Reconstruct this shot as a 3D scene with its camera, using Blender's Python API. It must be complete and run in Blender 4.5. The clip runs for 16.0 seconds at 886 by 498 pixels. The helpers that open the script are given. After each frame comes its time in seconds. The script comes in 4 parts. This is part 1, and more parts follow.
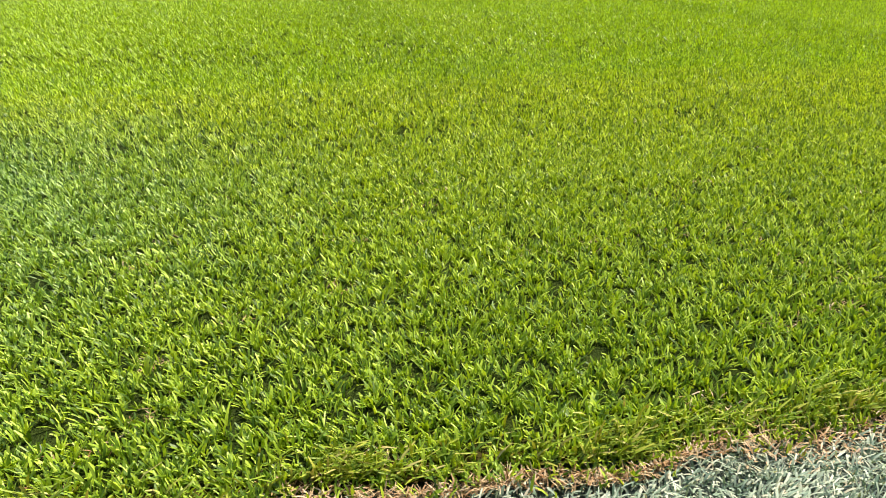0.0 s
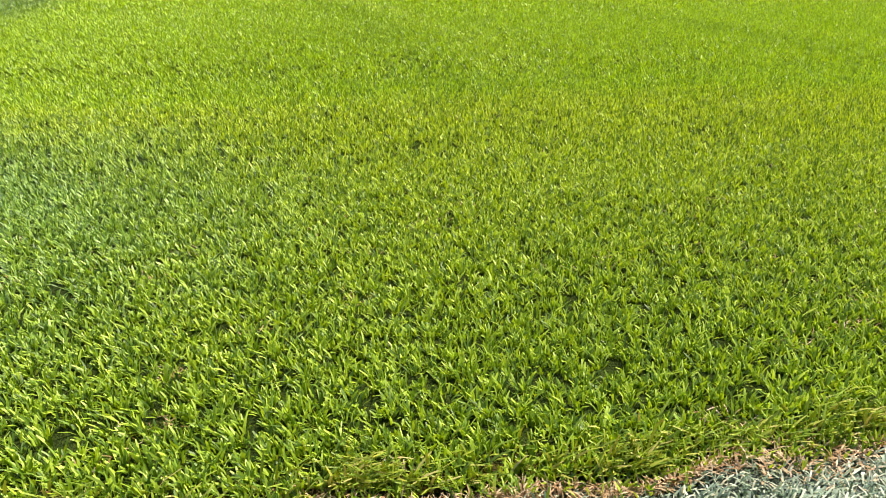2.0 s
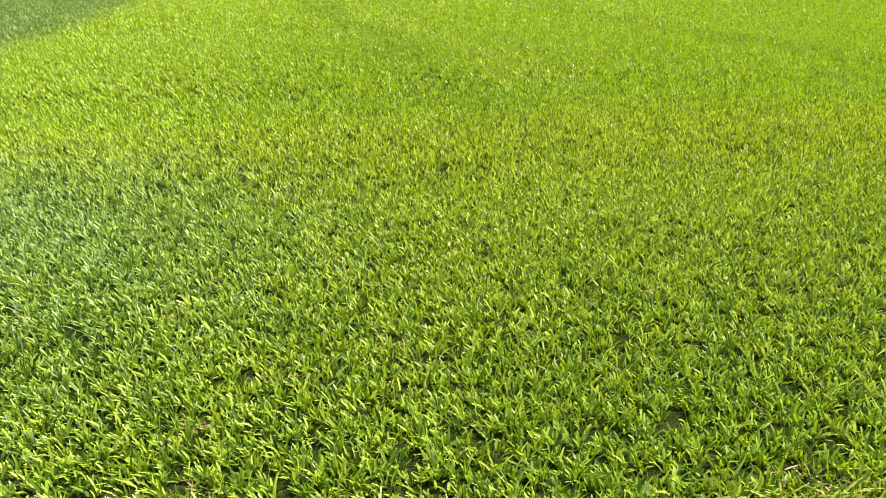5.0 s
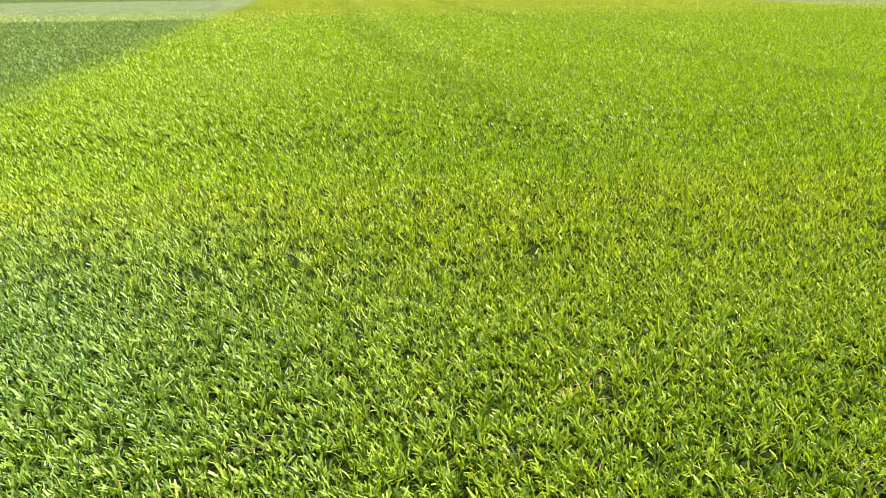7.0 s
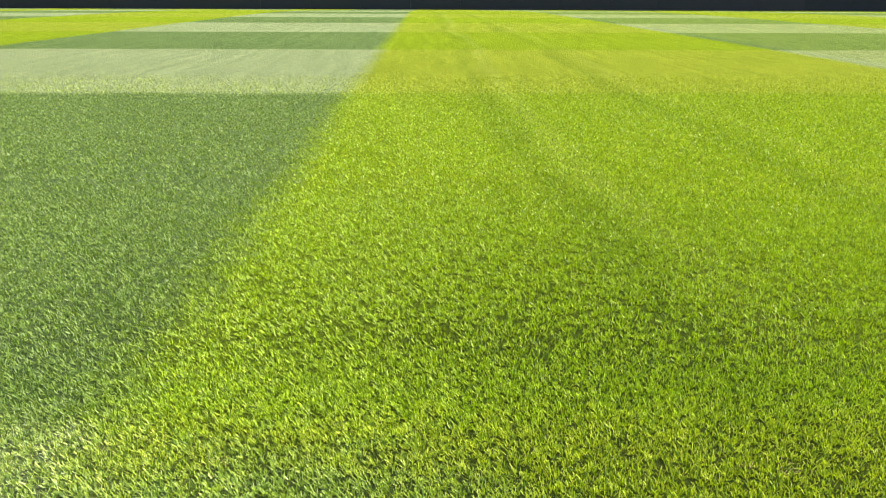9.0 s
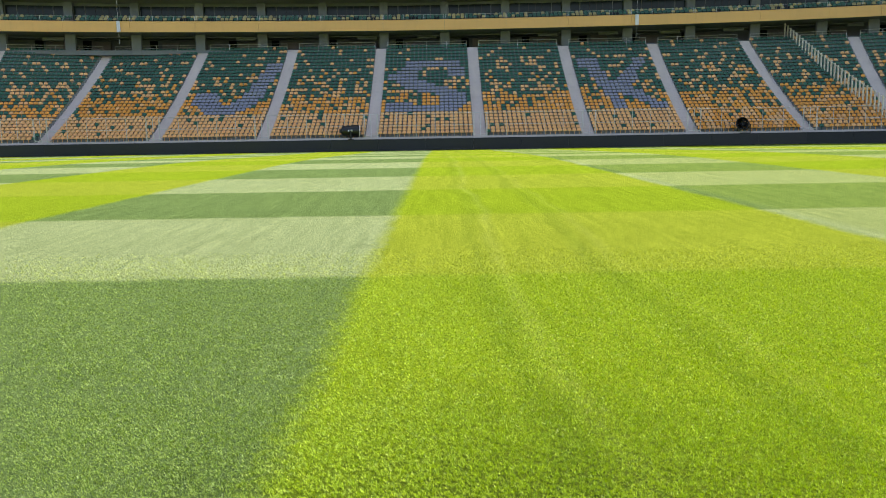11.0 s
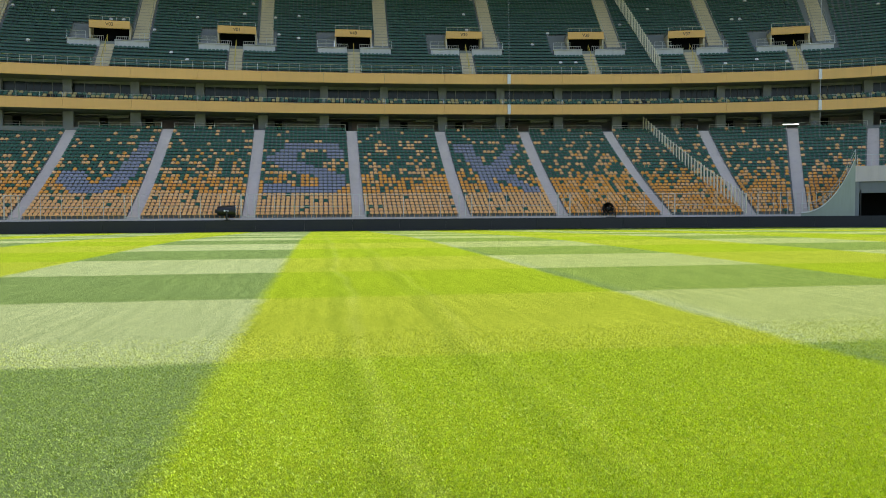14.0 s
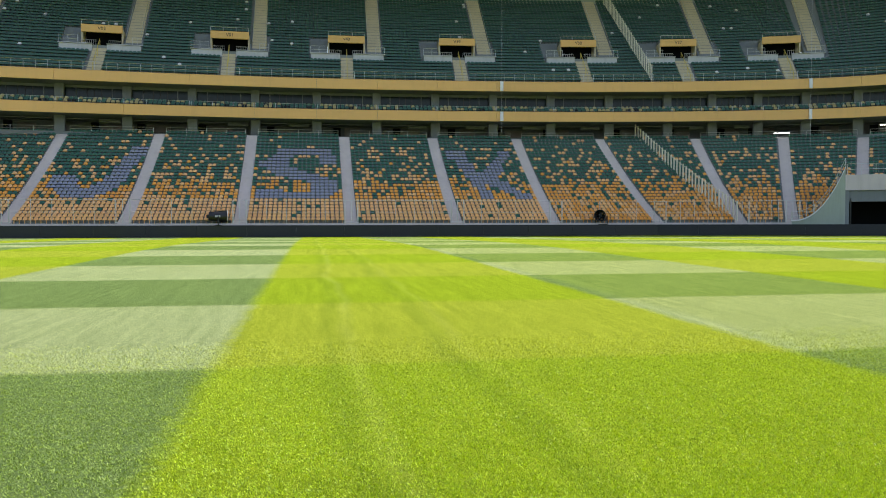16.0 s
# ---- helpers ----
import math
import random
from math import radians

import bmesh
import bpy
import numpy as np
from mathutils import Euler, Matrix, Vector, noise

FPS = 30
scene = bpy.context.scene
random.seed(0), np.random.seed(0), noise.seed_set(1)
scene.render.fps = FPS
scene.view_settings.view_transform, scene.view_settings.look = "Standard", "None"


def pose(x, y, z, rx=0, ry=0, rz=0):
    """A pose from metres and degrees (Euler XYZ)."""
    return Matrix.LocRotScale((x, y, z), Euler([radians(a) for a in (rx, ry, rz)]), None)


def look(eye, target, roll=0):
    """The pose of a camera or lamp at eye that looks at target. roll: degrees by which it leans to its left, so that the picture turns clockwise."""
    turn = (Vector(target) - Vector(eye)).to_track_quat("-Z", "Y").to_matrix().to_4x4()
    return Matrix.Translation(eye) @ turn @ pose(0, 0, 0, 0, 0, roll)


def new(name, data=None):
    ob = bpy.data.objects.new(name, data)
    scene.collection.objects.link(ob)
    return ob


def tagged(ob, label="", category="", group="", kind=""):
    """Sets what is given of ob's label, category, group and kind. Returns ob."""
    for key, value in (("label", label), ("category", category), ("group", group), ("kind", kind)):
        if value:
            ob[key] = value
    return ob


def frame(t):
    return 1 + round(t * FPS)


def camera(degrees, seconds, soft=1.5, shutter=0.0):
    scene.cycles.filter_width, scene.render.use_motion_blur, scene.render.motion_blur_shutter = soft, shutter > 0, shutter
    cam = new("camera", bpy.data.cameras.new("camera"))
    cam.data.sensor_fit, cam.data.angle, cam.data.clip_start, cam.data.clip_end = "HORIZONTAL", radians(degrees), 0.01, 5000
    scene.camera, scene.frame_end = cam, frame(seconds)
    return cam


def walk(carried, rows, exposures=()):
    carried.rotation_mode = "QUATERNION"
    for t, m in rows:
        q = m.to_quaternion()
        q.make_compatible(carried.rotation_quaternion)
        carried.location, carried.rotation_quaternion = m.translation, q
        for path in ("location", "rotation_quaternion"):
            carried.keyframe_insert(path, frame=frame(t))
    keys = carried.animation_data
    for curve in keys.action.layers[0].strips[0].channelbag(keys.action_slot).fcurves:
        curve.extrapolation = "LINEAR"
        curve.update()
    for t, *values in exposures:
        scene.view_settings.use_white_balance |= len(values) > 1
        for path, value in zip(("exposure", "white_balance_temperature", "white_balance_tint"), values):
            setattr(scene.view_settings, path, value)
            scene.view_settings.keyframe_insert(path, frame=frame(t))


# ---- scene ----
cam = camera(58.5, 16.0, soft=0.95)
PATH = [
    (0, (1.582, -1.003, 0.294), (2.013, 0.799, -0.46), 0.2),
    (0.5, (1.583, -1.006, 0.294), (2.01, 0.802, -0.448), 0.3),
    (1, (1.577, -1.006, 0.293), (1.997, 0.807, -0.44), 0.4),
    (1.5, (1.575, -1.008, 0.292), (1.988, 0.81, -0.433), 0.5),
    (2, (1.576, -1.008, 0.295), (1.984, 0.813, -0.424), 0.6),
    (2.5, (1.574, -1.007, 0.296), (1.98, 0.818, -0.414), 0.5),
    (3, (1.572, -1.003, 0.296), (1.97, 0.828, -0.404), 0.3),
    (3.2, (1.572, -1.002, 0.295), (1.969, 0.83, -0.402), 0.3),
    (5.3, (1.569, -0.935, 0.296), (1.932, 0.908, -0.391), -0.5),
    (5.5, (1.569, -0.919, 0.297), (1.929, 0.924, -0.39), -0.5),
    (6, (1.572, -0.85, 0.293), (1.925, 0.996, -0.39), -0.3),
    (6.5, (1.575, -0.783, 0.287), (1.91, 1.071, -0.385), -0.3),
    (7, (1.553, -0.735, 0.319), (1.826, 1.141, -0.318), -0.6),
    (7.5, (1.532, -0.732, 0.376), (1.708, 1.17, -0.217), -1.2),
    (7.8, (1.538, -0.744, 0.427), (1.691, 1.161, -0.16), -1.1),
    (7.9, (1.361, -0.771, 0.455), (1.418, 1.148, -0.105), -1.4),
    (8, (1.359, -0.776, 0.482), (1.415, 1.142, -0.081), -1.2),
    (8.5, (1.341, -0.819, 0.639), (1.393, 1.091, 0.05), -0.5),
    (9, (1.306, -0.9, 0.822), (1.353, 1.008, 0.224), 0.2),
    (9.5, (1.257, -1.048, 1.007), (1.277, 0.873, 0.451), -0.2),
    (10, (1.243, -1.31, 1.226), (1.231, 0.648, 0.815), -0.8),
    (10.2, (1.267, -1.394, 1.291), (1.245, 0.568, 0.901), -1.1),
    (12.3, (1.566, -1.698, 1.436), (1.739, 0.292, 1.329), -0.7),
    (12.5, (1.58, -1.717, 1.44), (1.791, 0.269, 1.337), -0.7),
    (13, (1.607, -1.736, 1.437), (1.877, 0.244, 1.345), -0.6),
    (13.5, (1.611, -1.742, 1.44), (1.902, 0.235, 1.353), -0.6),
    (14, (1.606, -1.736, 1.439), (1.914, 0.239, 1.358), -0.4),
    (14.5, (1.603, -1.737, 1.443), (1.92, 0.237, 1.369), -0.2),
    (15, (1.609, -1.736, 1.444), (1.929, 0.237, 1.375), -0.2),
    (15.5, (1.61, -1.736, 1.44), (1.935, 0.236, 1.376), -0.1),
    (16, (1.608, -1.723, 1.442), (1.936, 0.249, 1.377), -0.1),
]
walk(cam, [(t, look(eye, target, roll)) for t, eye, target, roll in PATH],
     [(0, 0.94, 7150, 13), (3.2, 0.94, 7150, 13), (5.5, 1.06, 7150, 13), (8, 1.06, 7150, 13), (10, 0.98, 7150, 13), (16, 0.95, 7150, 13)])

# ---------------------------------------------------------------- light
world = bpy.data.worlds.new("sky")
scene.world = world
world.use_nodes = True
wn = world.node_tree.nodes
wl = world.node_tree.links
SUN_AZ, SUN_EL = 62.0, 58.0        # degrees clockwise from +y, and above the horizon
sky = wn.new("ShaderNodeTexSky")
sky.sky_type = "NISHITA"
sky.sun_disc = False
sky.sun_elevation = radians(SUN_EL)
sky.sun_rotation = radians(SUN_AZ)
sky.air_density, sky.dust_density, sky.ozone_density = 1.0, 1.6, 1.0
wl.new(sky.outputs[0], wn["Background"].inputs[0])
wn["Background"].inputs[1].default_value = 0.15
sd = bpy.data.lights.new("sun", "SUN")
sd.energy, sd.angle, sd.color = 4.0, radians(0.55), (1.0, 0.95, 0.86)
sun = new("sun", sd)
az, el = radians(SUN_AZ), radians(SUN_EL)
sun_from = Vector((math.sin(az) * math.cos(el), math.cos(az) * math.cos(el), math.sin(el)))
sun.matrix_world = look(sun_from * 200, (0, 0, 0))

# ---------------------------------------------------------------- materials


def mat(name, rough=0.6, metal=0.0, spec=0.5):
    m = bpy.data.materials.new(name)
    m.use_nodes = True
    b = m.node_tree.nodes["Principled BSDF"]
    b.inputs["Roughness"].default_value = rough
    b.inputs["Metallic"].default_value = metal
    b.inputs["Specular IOR Level"].default_value = spec
    return m, m.node_tree.nodes, m.node_tree.links, b


def ramp(nodes, stops):
    r = nodes.new("ShaderNodeValToRGB")
    while len(r.color_ramp.elements) < len(stops):
        r.color_ramp.elements.new(0.5)
    for e, (p, c) in zip(r.color_ramp.elements, stops):
        e.position, e.color = p, (*c, 1)
    return r


def mixc(nodes, links, fac, a, b, mode="MIX"):
    m = nodes.new("ShaderNodeMix")
    m.data_type, m.blend_type = "RGBA", mode
    for sock, v in ((m.inputs[0], fac), (m.inputs[6], a), (m.inputs[7], b)):
        if isinstance(v, (int, float)):
            sock.default_value = v
        elif isinstance(v, tuple):
            sock.default_value = (*v, 1)
        else:
            links.new(v, sock)
    return m.outputs[2]


def maths(nodes, links, op, a, b=None, clamp=False):
    m = nodes.new("ShaderNodeMath")
    m.operation, m.use_clamp = op, clamp
    for sock, v in zip(m.inputs, (a, b)):
        if v is None:
            continue
        if isinstance(v, (int, float)):
            sock.default_value = v
        else:
            links.new(v, sock)
    return m.outputs[0]


def noise_at(nodes, links, coord, scale, detail=4, rough=0.55, stretch=None):
    n = nodes.new("ShaderNodeTexNoise")
    n.inputs["Scale"].default_value, n.inputs["Detail"].default_value = scale, detail
    n.inputs["Roughness"].default_value = rough
    if stretch:
        mp = nodes.new("ShaderNodeMapping")
        mp.inputs["Scale"].default_value = stretch
        links.new(coord, mp.inputs[0])
        coord = mp.outputs[0]
    links.new(coord, n.inputs["Vector"])
    return n.outputs[0]


def plain(name, c, rough=0.6, metal=0.0, vary=0.12, scale=3.0, bump=0.0, spec=0.5, grime=0.0):
    """A surface with grain and large uneven patches round one base colour."""
    m, n, l, b = mat(name, rough, metal, spec)
    geo = n.new("ShaderNodeNewGeometry").outputs["Position"]
    big, fine = noise_at(n, l, geo, scale * 0.23, 3), noise_at(n, l, geo, scale * 6, 5)
    lo = tuple(v * (1 - 2 * vary) for v in c)
    hi = tuple(min(1, v * (1 + 2 * vary)) for v in c)
    col = mixc(n, l, big, lo, hi)
    col = mixc(n, l, maths(n, l, "MULTIPLY", fine, vary * 2), col, tuple(v * 0.75 for v in c))
    if grime:
        streak = noise_at(n, l, geo, 2.2, 4, 0.6, (1, 1, 0.12))
        fac = maths(n, l, "MULTIPLY", maths(n, l, "SUBTRACT", streak, 0.5, True), grime * 4, True)
        col = mixc(n, l, fac, col, tuple(v * 0.45 for v in c))
    l.new(col, b.inputs["Base Color"])
    r = maths(n, l, "ADD", maths(n, l, "MULTIPLY", fine, 0.25), rough - 0.12, True)
    l.new(r, b.inputs["Roughness"])
    if bump:
        bp = n.new("ShaderNodeBump")
        bp.inputs["Strength"].default_value, bp.inputs["Distance"].default_value = bump, 0.01
        l.new(fine, bp.inputs["Height"])
        l.new(bp.outputs[0], b.inputs["Normal"])
    return m


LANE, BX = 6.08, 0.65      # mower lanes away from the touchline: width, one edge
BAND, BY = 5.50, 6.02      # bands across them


def mown_colour(n, l, geo):
    """Grass colour by the mower's lanes: yellow-green and grey-green lanes, crossed by light and dark bands. The sheen
    of brushed blades is painted into these tones.
    """
    xyz = n.new("ShaderNodeSeparateXYZ")
    l.new(geo, xyz.inputs[0])
    wob = noise_at(n, l, geo, 1.1, 3)
    wob = maths(n, l, "MULTIPLY", maths(n, l, "SUBTRACT", wob, 0.5), 0.22)
    fray = noise_at(n, l, geo, 14.0, 3)
    wob = maths(n, l, "ADD", wob, maths(n, l, "MULTIPLY", maths(n, l, "SUBTRACT", fray, 0.5), 0.35))

    def lane(v, origin, soft, wide):
        u = maths(n, l, "DIVIDE", maths(n, l, "SUBTRACT", maths(n, l, "ADD", v, wob), origin), wide)
        tri = maths(n, l, "PINGPONG", maths(n, l, "ADD", u, 40.5), 1.0)
        k = maths(n, l, "MULTIPLY", maths(n, l, "SUBTRACT", tri, 0.5), wide / soft)
        return maths(n, l, "ADD", k, 0.5, True)

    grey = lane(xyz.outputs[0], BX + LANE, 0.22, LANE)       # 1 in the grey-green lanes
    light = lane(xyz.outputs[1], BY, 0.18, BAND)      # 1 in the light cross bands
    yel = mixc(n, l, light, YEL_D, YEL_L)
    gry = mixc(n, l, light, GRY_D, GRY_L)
    # past the yellow lane the grey sheen looks weaker towards the sun; painted in here
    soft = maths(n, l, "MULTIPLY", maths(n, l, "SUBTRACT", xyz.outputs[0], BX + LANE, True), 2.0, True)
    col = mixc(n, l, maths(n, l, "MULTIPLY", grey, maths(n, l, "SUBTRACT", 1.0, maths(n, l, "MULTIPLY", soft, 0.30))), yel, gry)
    # a grey-green patch close to the border, with bluish sky sheen painted in
    px = maths(n, l, "DIVIDE", maths(n, l, "SUBTRACT", xyz.outputs[0], 0.98), 0.62)
    py = maths(n, l, "DIVIDE", maths(n, l, "ADD", xyz.outputs[1], 0.05), 0.50)
    pd = maths(n, l, "SQRT", maths(n, l, "ADD", maths(n, l, "MULTIPLY", px, px), maths(n, l, "MULTIPLY", py, py)))
    pd = maths(n, l, "SUBTRACT", maths(n, l, "ADD", 1.15, maths(n, l, "MULTIPLY", wob, 2.2)), pd, True)
    col = mixc(n, l, maths(n, l, "MULTIPLY", pd, 1.3, True), col, (0.122, 0.196, 0.092))
    # duller grass colour towards the cut edge
    edge_tone = maths(n, l, "DIVIDE", maths(n, l, "SUBTRACT", maths(n, l, "ADD", 0.35, maths(n, l, "MULTIPLY", wob, 1.5)), xyz.outputs[1], True), 0.8, True)
    col = mixc(n, l, maths(n, l, "MULTIPLY", edge_tone, 0.55), col, (0.112, 0.176, 0.036))
    # blotches and the tyre tracks of the mower
    blot = noise_at(n, l, geo, 0.45, 4, 0.6)
    col = mixc(n, l, maths(n, l, "MULTIPLY", blot, 0.17), col, (0.085, 0.14, 0.014))
    xs = maths(n, l, "ADD", xyz.outputs[0], maths(n, l, "MULTIPLY", maths(n, l, "SUBTRACT", noise_at(n, l, geo, 0.16, 2), 0.5), 1.1))
    for x0, w, amt, tone in TRACKS:
        d = maths(n, l, "ABSOLUTE", maths(n, l, "SUBTRACT", xs, x0))
        f = maths(n, l, "SUBTRACT", 1.0, maths(n, l, "DIVIDE", d, w), True)
        f = maths(n, l, "MULTIPLY", f, maths(n, l, "MULTIPLY", noise_at(n, l, geo, 0.8, 3), amt * 2))
        f = maths(n, l, "MULTIPLY", f, maths(n, l, "DIVIDE", maths(n, l, "SUBTRACT", xyz.outputs[1], 0.2, True), 1.4, True))
        col = mixc(n, l, f, col, tone)
    return col, xyz, grey


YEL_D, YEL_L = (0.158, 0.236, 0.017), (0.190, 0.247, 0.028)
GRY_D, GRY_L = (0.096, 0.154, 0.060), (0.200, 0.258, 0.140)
TRACKS = ((1.86, 0.17, 0.36, (0.07, 0.125, 0.018)), (2.07, 0.13, 0.22, (0.24, 0.29, 0.10)), (3.10, 0.20, 0.36, (0.07, 0.125, 0.018)), (3.36, 0.13, 0.18, (0.24, 0.29, 0.08)))


def turf_ground():
    m, n, l, b = mat("mown_turf", 1.0, 0, 0.0)
    geo = n.new("ShaderNodeNewGeometry").outputs["Position"]
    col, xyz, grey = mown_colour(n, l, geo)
    fine = noise_at(n, l, geo, 140, 4, 0.75)
    mid = noise_at(n, l, geo, 22, 4, 0.65)
    r = ramp(n, [(0.34, (0.10, 0.16, 0.10)), (0.5, (1, 1, 1)), (0.66, (1.9, 1.7, 1.6))])
    l.new(fine, r.inputs[0])
    col = mixc(n, l, 0.95, col, r.outputs[0], "MULTIPLY")
    streak = noise_at(n, l, geo, 1.0, 4, 0.6, (7.0, 0.45, 1.0))
    r3 = ramp(n, [(0.3, (0.86, 0.88, 0.86)), (0.7, (1.12, 1.10, 1.12))])
    l.new(streak, r3.inputs[0])
    col = mixc(n, l, 1.0, col, r3.outputs[0], "MULTIPLY")
    r2 = ramp(n, [(0.3, (0.72, 0.78, 0.7)), (0.7, (1.15, 1.12, 1.05))])
    l.new(mid, r2.inputs[0])
    col = mixc(n, l, 0.8, col, r2.outputs[0], "MULTIPLY")
    # shade between the blades near the border, painted as dark green ground
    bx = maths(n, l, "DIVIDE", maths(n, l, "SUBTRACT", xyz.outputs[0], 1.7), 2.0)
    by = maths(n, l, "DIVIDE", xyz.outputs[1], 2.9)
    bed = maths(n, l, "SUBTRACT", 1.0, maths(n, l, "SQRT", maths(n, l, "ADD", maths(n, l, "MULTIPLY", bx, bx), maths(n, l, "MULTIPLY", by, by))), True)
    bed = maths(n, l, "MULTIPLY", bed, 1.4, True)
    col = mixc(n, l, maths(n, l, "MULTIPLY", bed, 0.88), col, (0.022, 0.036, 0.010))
    # bare brown soil along the cut edge
    soil = maths(n, l, "SUBTRACT", 1.0, maths(n, l, "DIVIDE", maths(n, l, "ABSOLUTE", maths(n, l, "ADD", xyz.outputs[1], 0.65)), 0.05), True)
    col = mixc(n, l, soil, col, (0.10, 0.055, 0.022))
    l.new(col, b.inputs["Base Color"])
    bp = n.new("ShaderNodeBump")
    bp.inputs["Strength"].default_value, bp.inputs["Distance"].default_value = 0.8, 0.02
    l.new(maths(n, l, "ADD", fine, mid), bp.inputs["Height"])
    l.new(bp.outputs[0], b.inputs["Normal"])
    return m


def blade_mat(name, mown=True, tip=None, even=0.0):
    """Thin leaf: coloured by the lane it grows in, lets light through, slightly glossy."""
    m = bpy.data.materials.new(name)
    m.use_nodes = True
    n, l = m.node_tree.nodes, m.node_tree.links
    b = n["Principled BSDF"]
    g = n.new("ShaderNodeNewGeometry")
    rnd = g.outputs["Random Per Island"]
    if mown:
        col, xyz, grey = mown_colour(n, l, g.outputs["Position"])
        # random tone per blade: blade-to-blade shading and pale sheen put into the colour
        v = ramp(n, [(0.0, (0.10, 0.20, 0.16)), (0.3, (0.42, 0.56, 0.45)), (0.62, (1.0, 1.02, 0.8)), (0.86, (1.40, 1.32, 1.3)), (0.95, (1.65, 1.5, 2.6)), (1.0, (1.9, 1.75, 5.0))])
        l.new(rnd, v.inputs[0])
        col = mixc(n, l, 0.95 - even, col, v.outputs[0], "MULTIPLY")
        col = mixc(n, l, 1.0, col, (2.15, 2.15, 1.15), "MULTIPLY")
    else:
        v = ramp(n, tip)
        l.new(rnd, v.inputs[0])
        col = v.outputs[0]
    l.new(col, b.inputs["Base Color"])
    b.inputs["Roughness"].default_value = 0.46
    b.inputs["Specular IOR Level"].default_value = 0.36
    tr = n.new("ShaderNodeBsdfTranslucent")
    l.new(mixc(n, l, 1.0, col, (1.35, 1.25, 0.5), "MULTIPLY"), tr.inputs[0])
    ms = n.new("ShaderNodeMixShader")
    ms.inputs[0].default_value = 0.27 if mown else 0.12
    l.new(b.outputs[0], ms.inputs[1])
    l.new(tr.outputs[0], ms.inputs[2])
    l.new(ms.outputs[0], n["Material Output"].inputs[0])
    return m


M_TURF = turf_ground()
M_BLADE = blade_mat("grass_blade")
M_BLADE_FINE = blade_mat("fine_grass_blade", even=0.30)
M_EDGE = blade_mat("yellowing_blade", False, [(0.0, (0.13, 0.22, 0.02)), (0.5, (0.26, 0.34, 0.03)), (0.85, (0.42, 0.44, 0.06)), (1.0, (0.50, 0.42, 0.16))])
M_DRY = blade_mat("dry_blade", False, [(0.0, (0.26, 0.13, 0.05)), (0.5, (0.48, 0.32, 0.17)), (1.0, (0.58, 0.47, 0.30))])
M_FAKE = blade_mat("synthetic_blade", False, [(0.0, (0.08, 0.15, 0.09)), (0.3, (0.20, 0.29, 0.20)), (0.7, (0.36, 0.43, 0.30)), (0.9, (0.52, 0.56, 0.42)), (1.0, (0.60, 0.53, 0.36))])
M_FAKEBED = plain("synthetic_bed", (0.07, 0.10, 0.075), 0.9, vary=0.3, scale=40, bump=0.8)
M_STEP = plain("stand_concrete", (0.22, 0.235, 0.23), 0.8, vary=0.10, scale=1.2, bump=0.2, grime=0.25)
M_PALE = plain("pale_concrete", (0.62, 0.54, 0.51), 0.75, vary=0.08, scale=1.0, grime=0.2)
# darker copy of the concrete, with shade put into its colour
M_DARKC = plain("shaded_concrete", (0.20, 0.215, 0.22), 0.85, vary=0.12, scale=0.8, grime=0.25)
M_UPSTEP = plain("upper_aisle_concrete", (0.56, 0.47, 0.31), 0.8, vary=0.1, scale=1.2, grime=0.25)
M_FASCIA = plain("ochre_fascia", (0.78, 0.44, 0.13), 0.5, vary=0.06, scale=0.5, grime=0.12)
M_ORANGE = plain("orange_seat", (0.86, 0.35, 0.050), 0.4, vary=0.12, scale=1.5)
M_PEACH = plain("yellow_seat", (0.92, 0.46, 0.18), 0.4, vary=0.12, scale=1.5)
M_GREEN = plain("green_seat", (0.017, 0.115, 0.070), 0.4, vary=0.14, scale=1.5)
M_GREENU = plain("dark_green_seat", (0.030, 0.104, 0.072), 0.45, vary=0.14, scale=1.0)
M_BLUE = plain("slate_blue_seat", (0.27, 0.28, 0.36), 0.4, vary=0.10, scale=1.5)
M_BOARD = plain("black_board", (0.012, 0.014, 0.018), 0.45, vary=0.2, scale=0.8)
M_METAL = plain("galvanised_rail", (0.55, 0.56, 0.55), 0.4, 0.6, vary=0.08, scale=4)
M_WHITE = plain("white_paint", (0.72, 0.72, 0.70), 0.5, vary=0.06, scale=2, grime=0.15)
M_CREAM = plain("cream_pale", (0.76, 0.70, 0.56), 0.5, vary=0.08, scale=2)
M_BLACK = plain("black_plastic", (0.012, 0.012, 0.013), 0.4, vary=0.2, scale=3)
M_GLASS, _n, _l, _b = mat("dark_glazing", 0.16, 0.0, 0.25)
_b.inputs["Base Color"].default_value = (0.012, 0.022, 0.025, 1)
M_OLDSEAT = plain("straw_yellow_seat", (0.46, 0.38, 0.15), 0.45, vary=0.15, scale=1.5)
M_PARAPET = plain("grey_white_parapet", (0.50, 0.50, 0.50), 0.6, vary=0.08, scale=1.5, grime=0.3)
M_YELLOW = plain("yellow_rail_paint", (0.62, 0.46, 0.08), 0.45, vary=0.1, scale=3)
# near-black colour for sheets that stand in for shade inside openings
M_VOID = plain("interior_shade", (0.010, 0.011, 0.012), 0.95, vary=0.2, scale=2, spec=0.05)
M_PANEL = plain("brown_grey_panel", (0.26, 0.23, 0.21), 0.7, vary=0.12, scale=1.5, grime=0.2)
M_INK = plain("dark_print", (0.03, 0.025, 0.02), 0.6, vary=0.1)
M_ROOF = plain("roof_sheet", (0.60, 0.62, 0.60), 0.6, vary=0.06, scale=0.4)
M_WALLG = plain("pale_green_wall", (0.35, 0.39, 0.32), 0.7, vary=0.08, scale=0.4, grime=0.2)
M_LAMP = bpy.data.materials.new("lamp_glow")
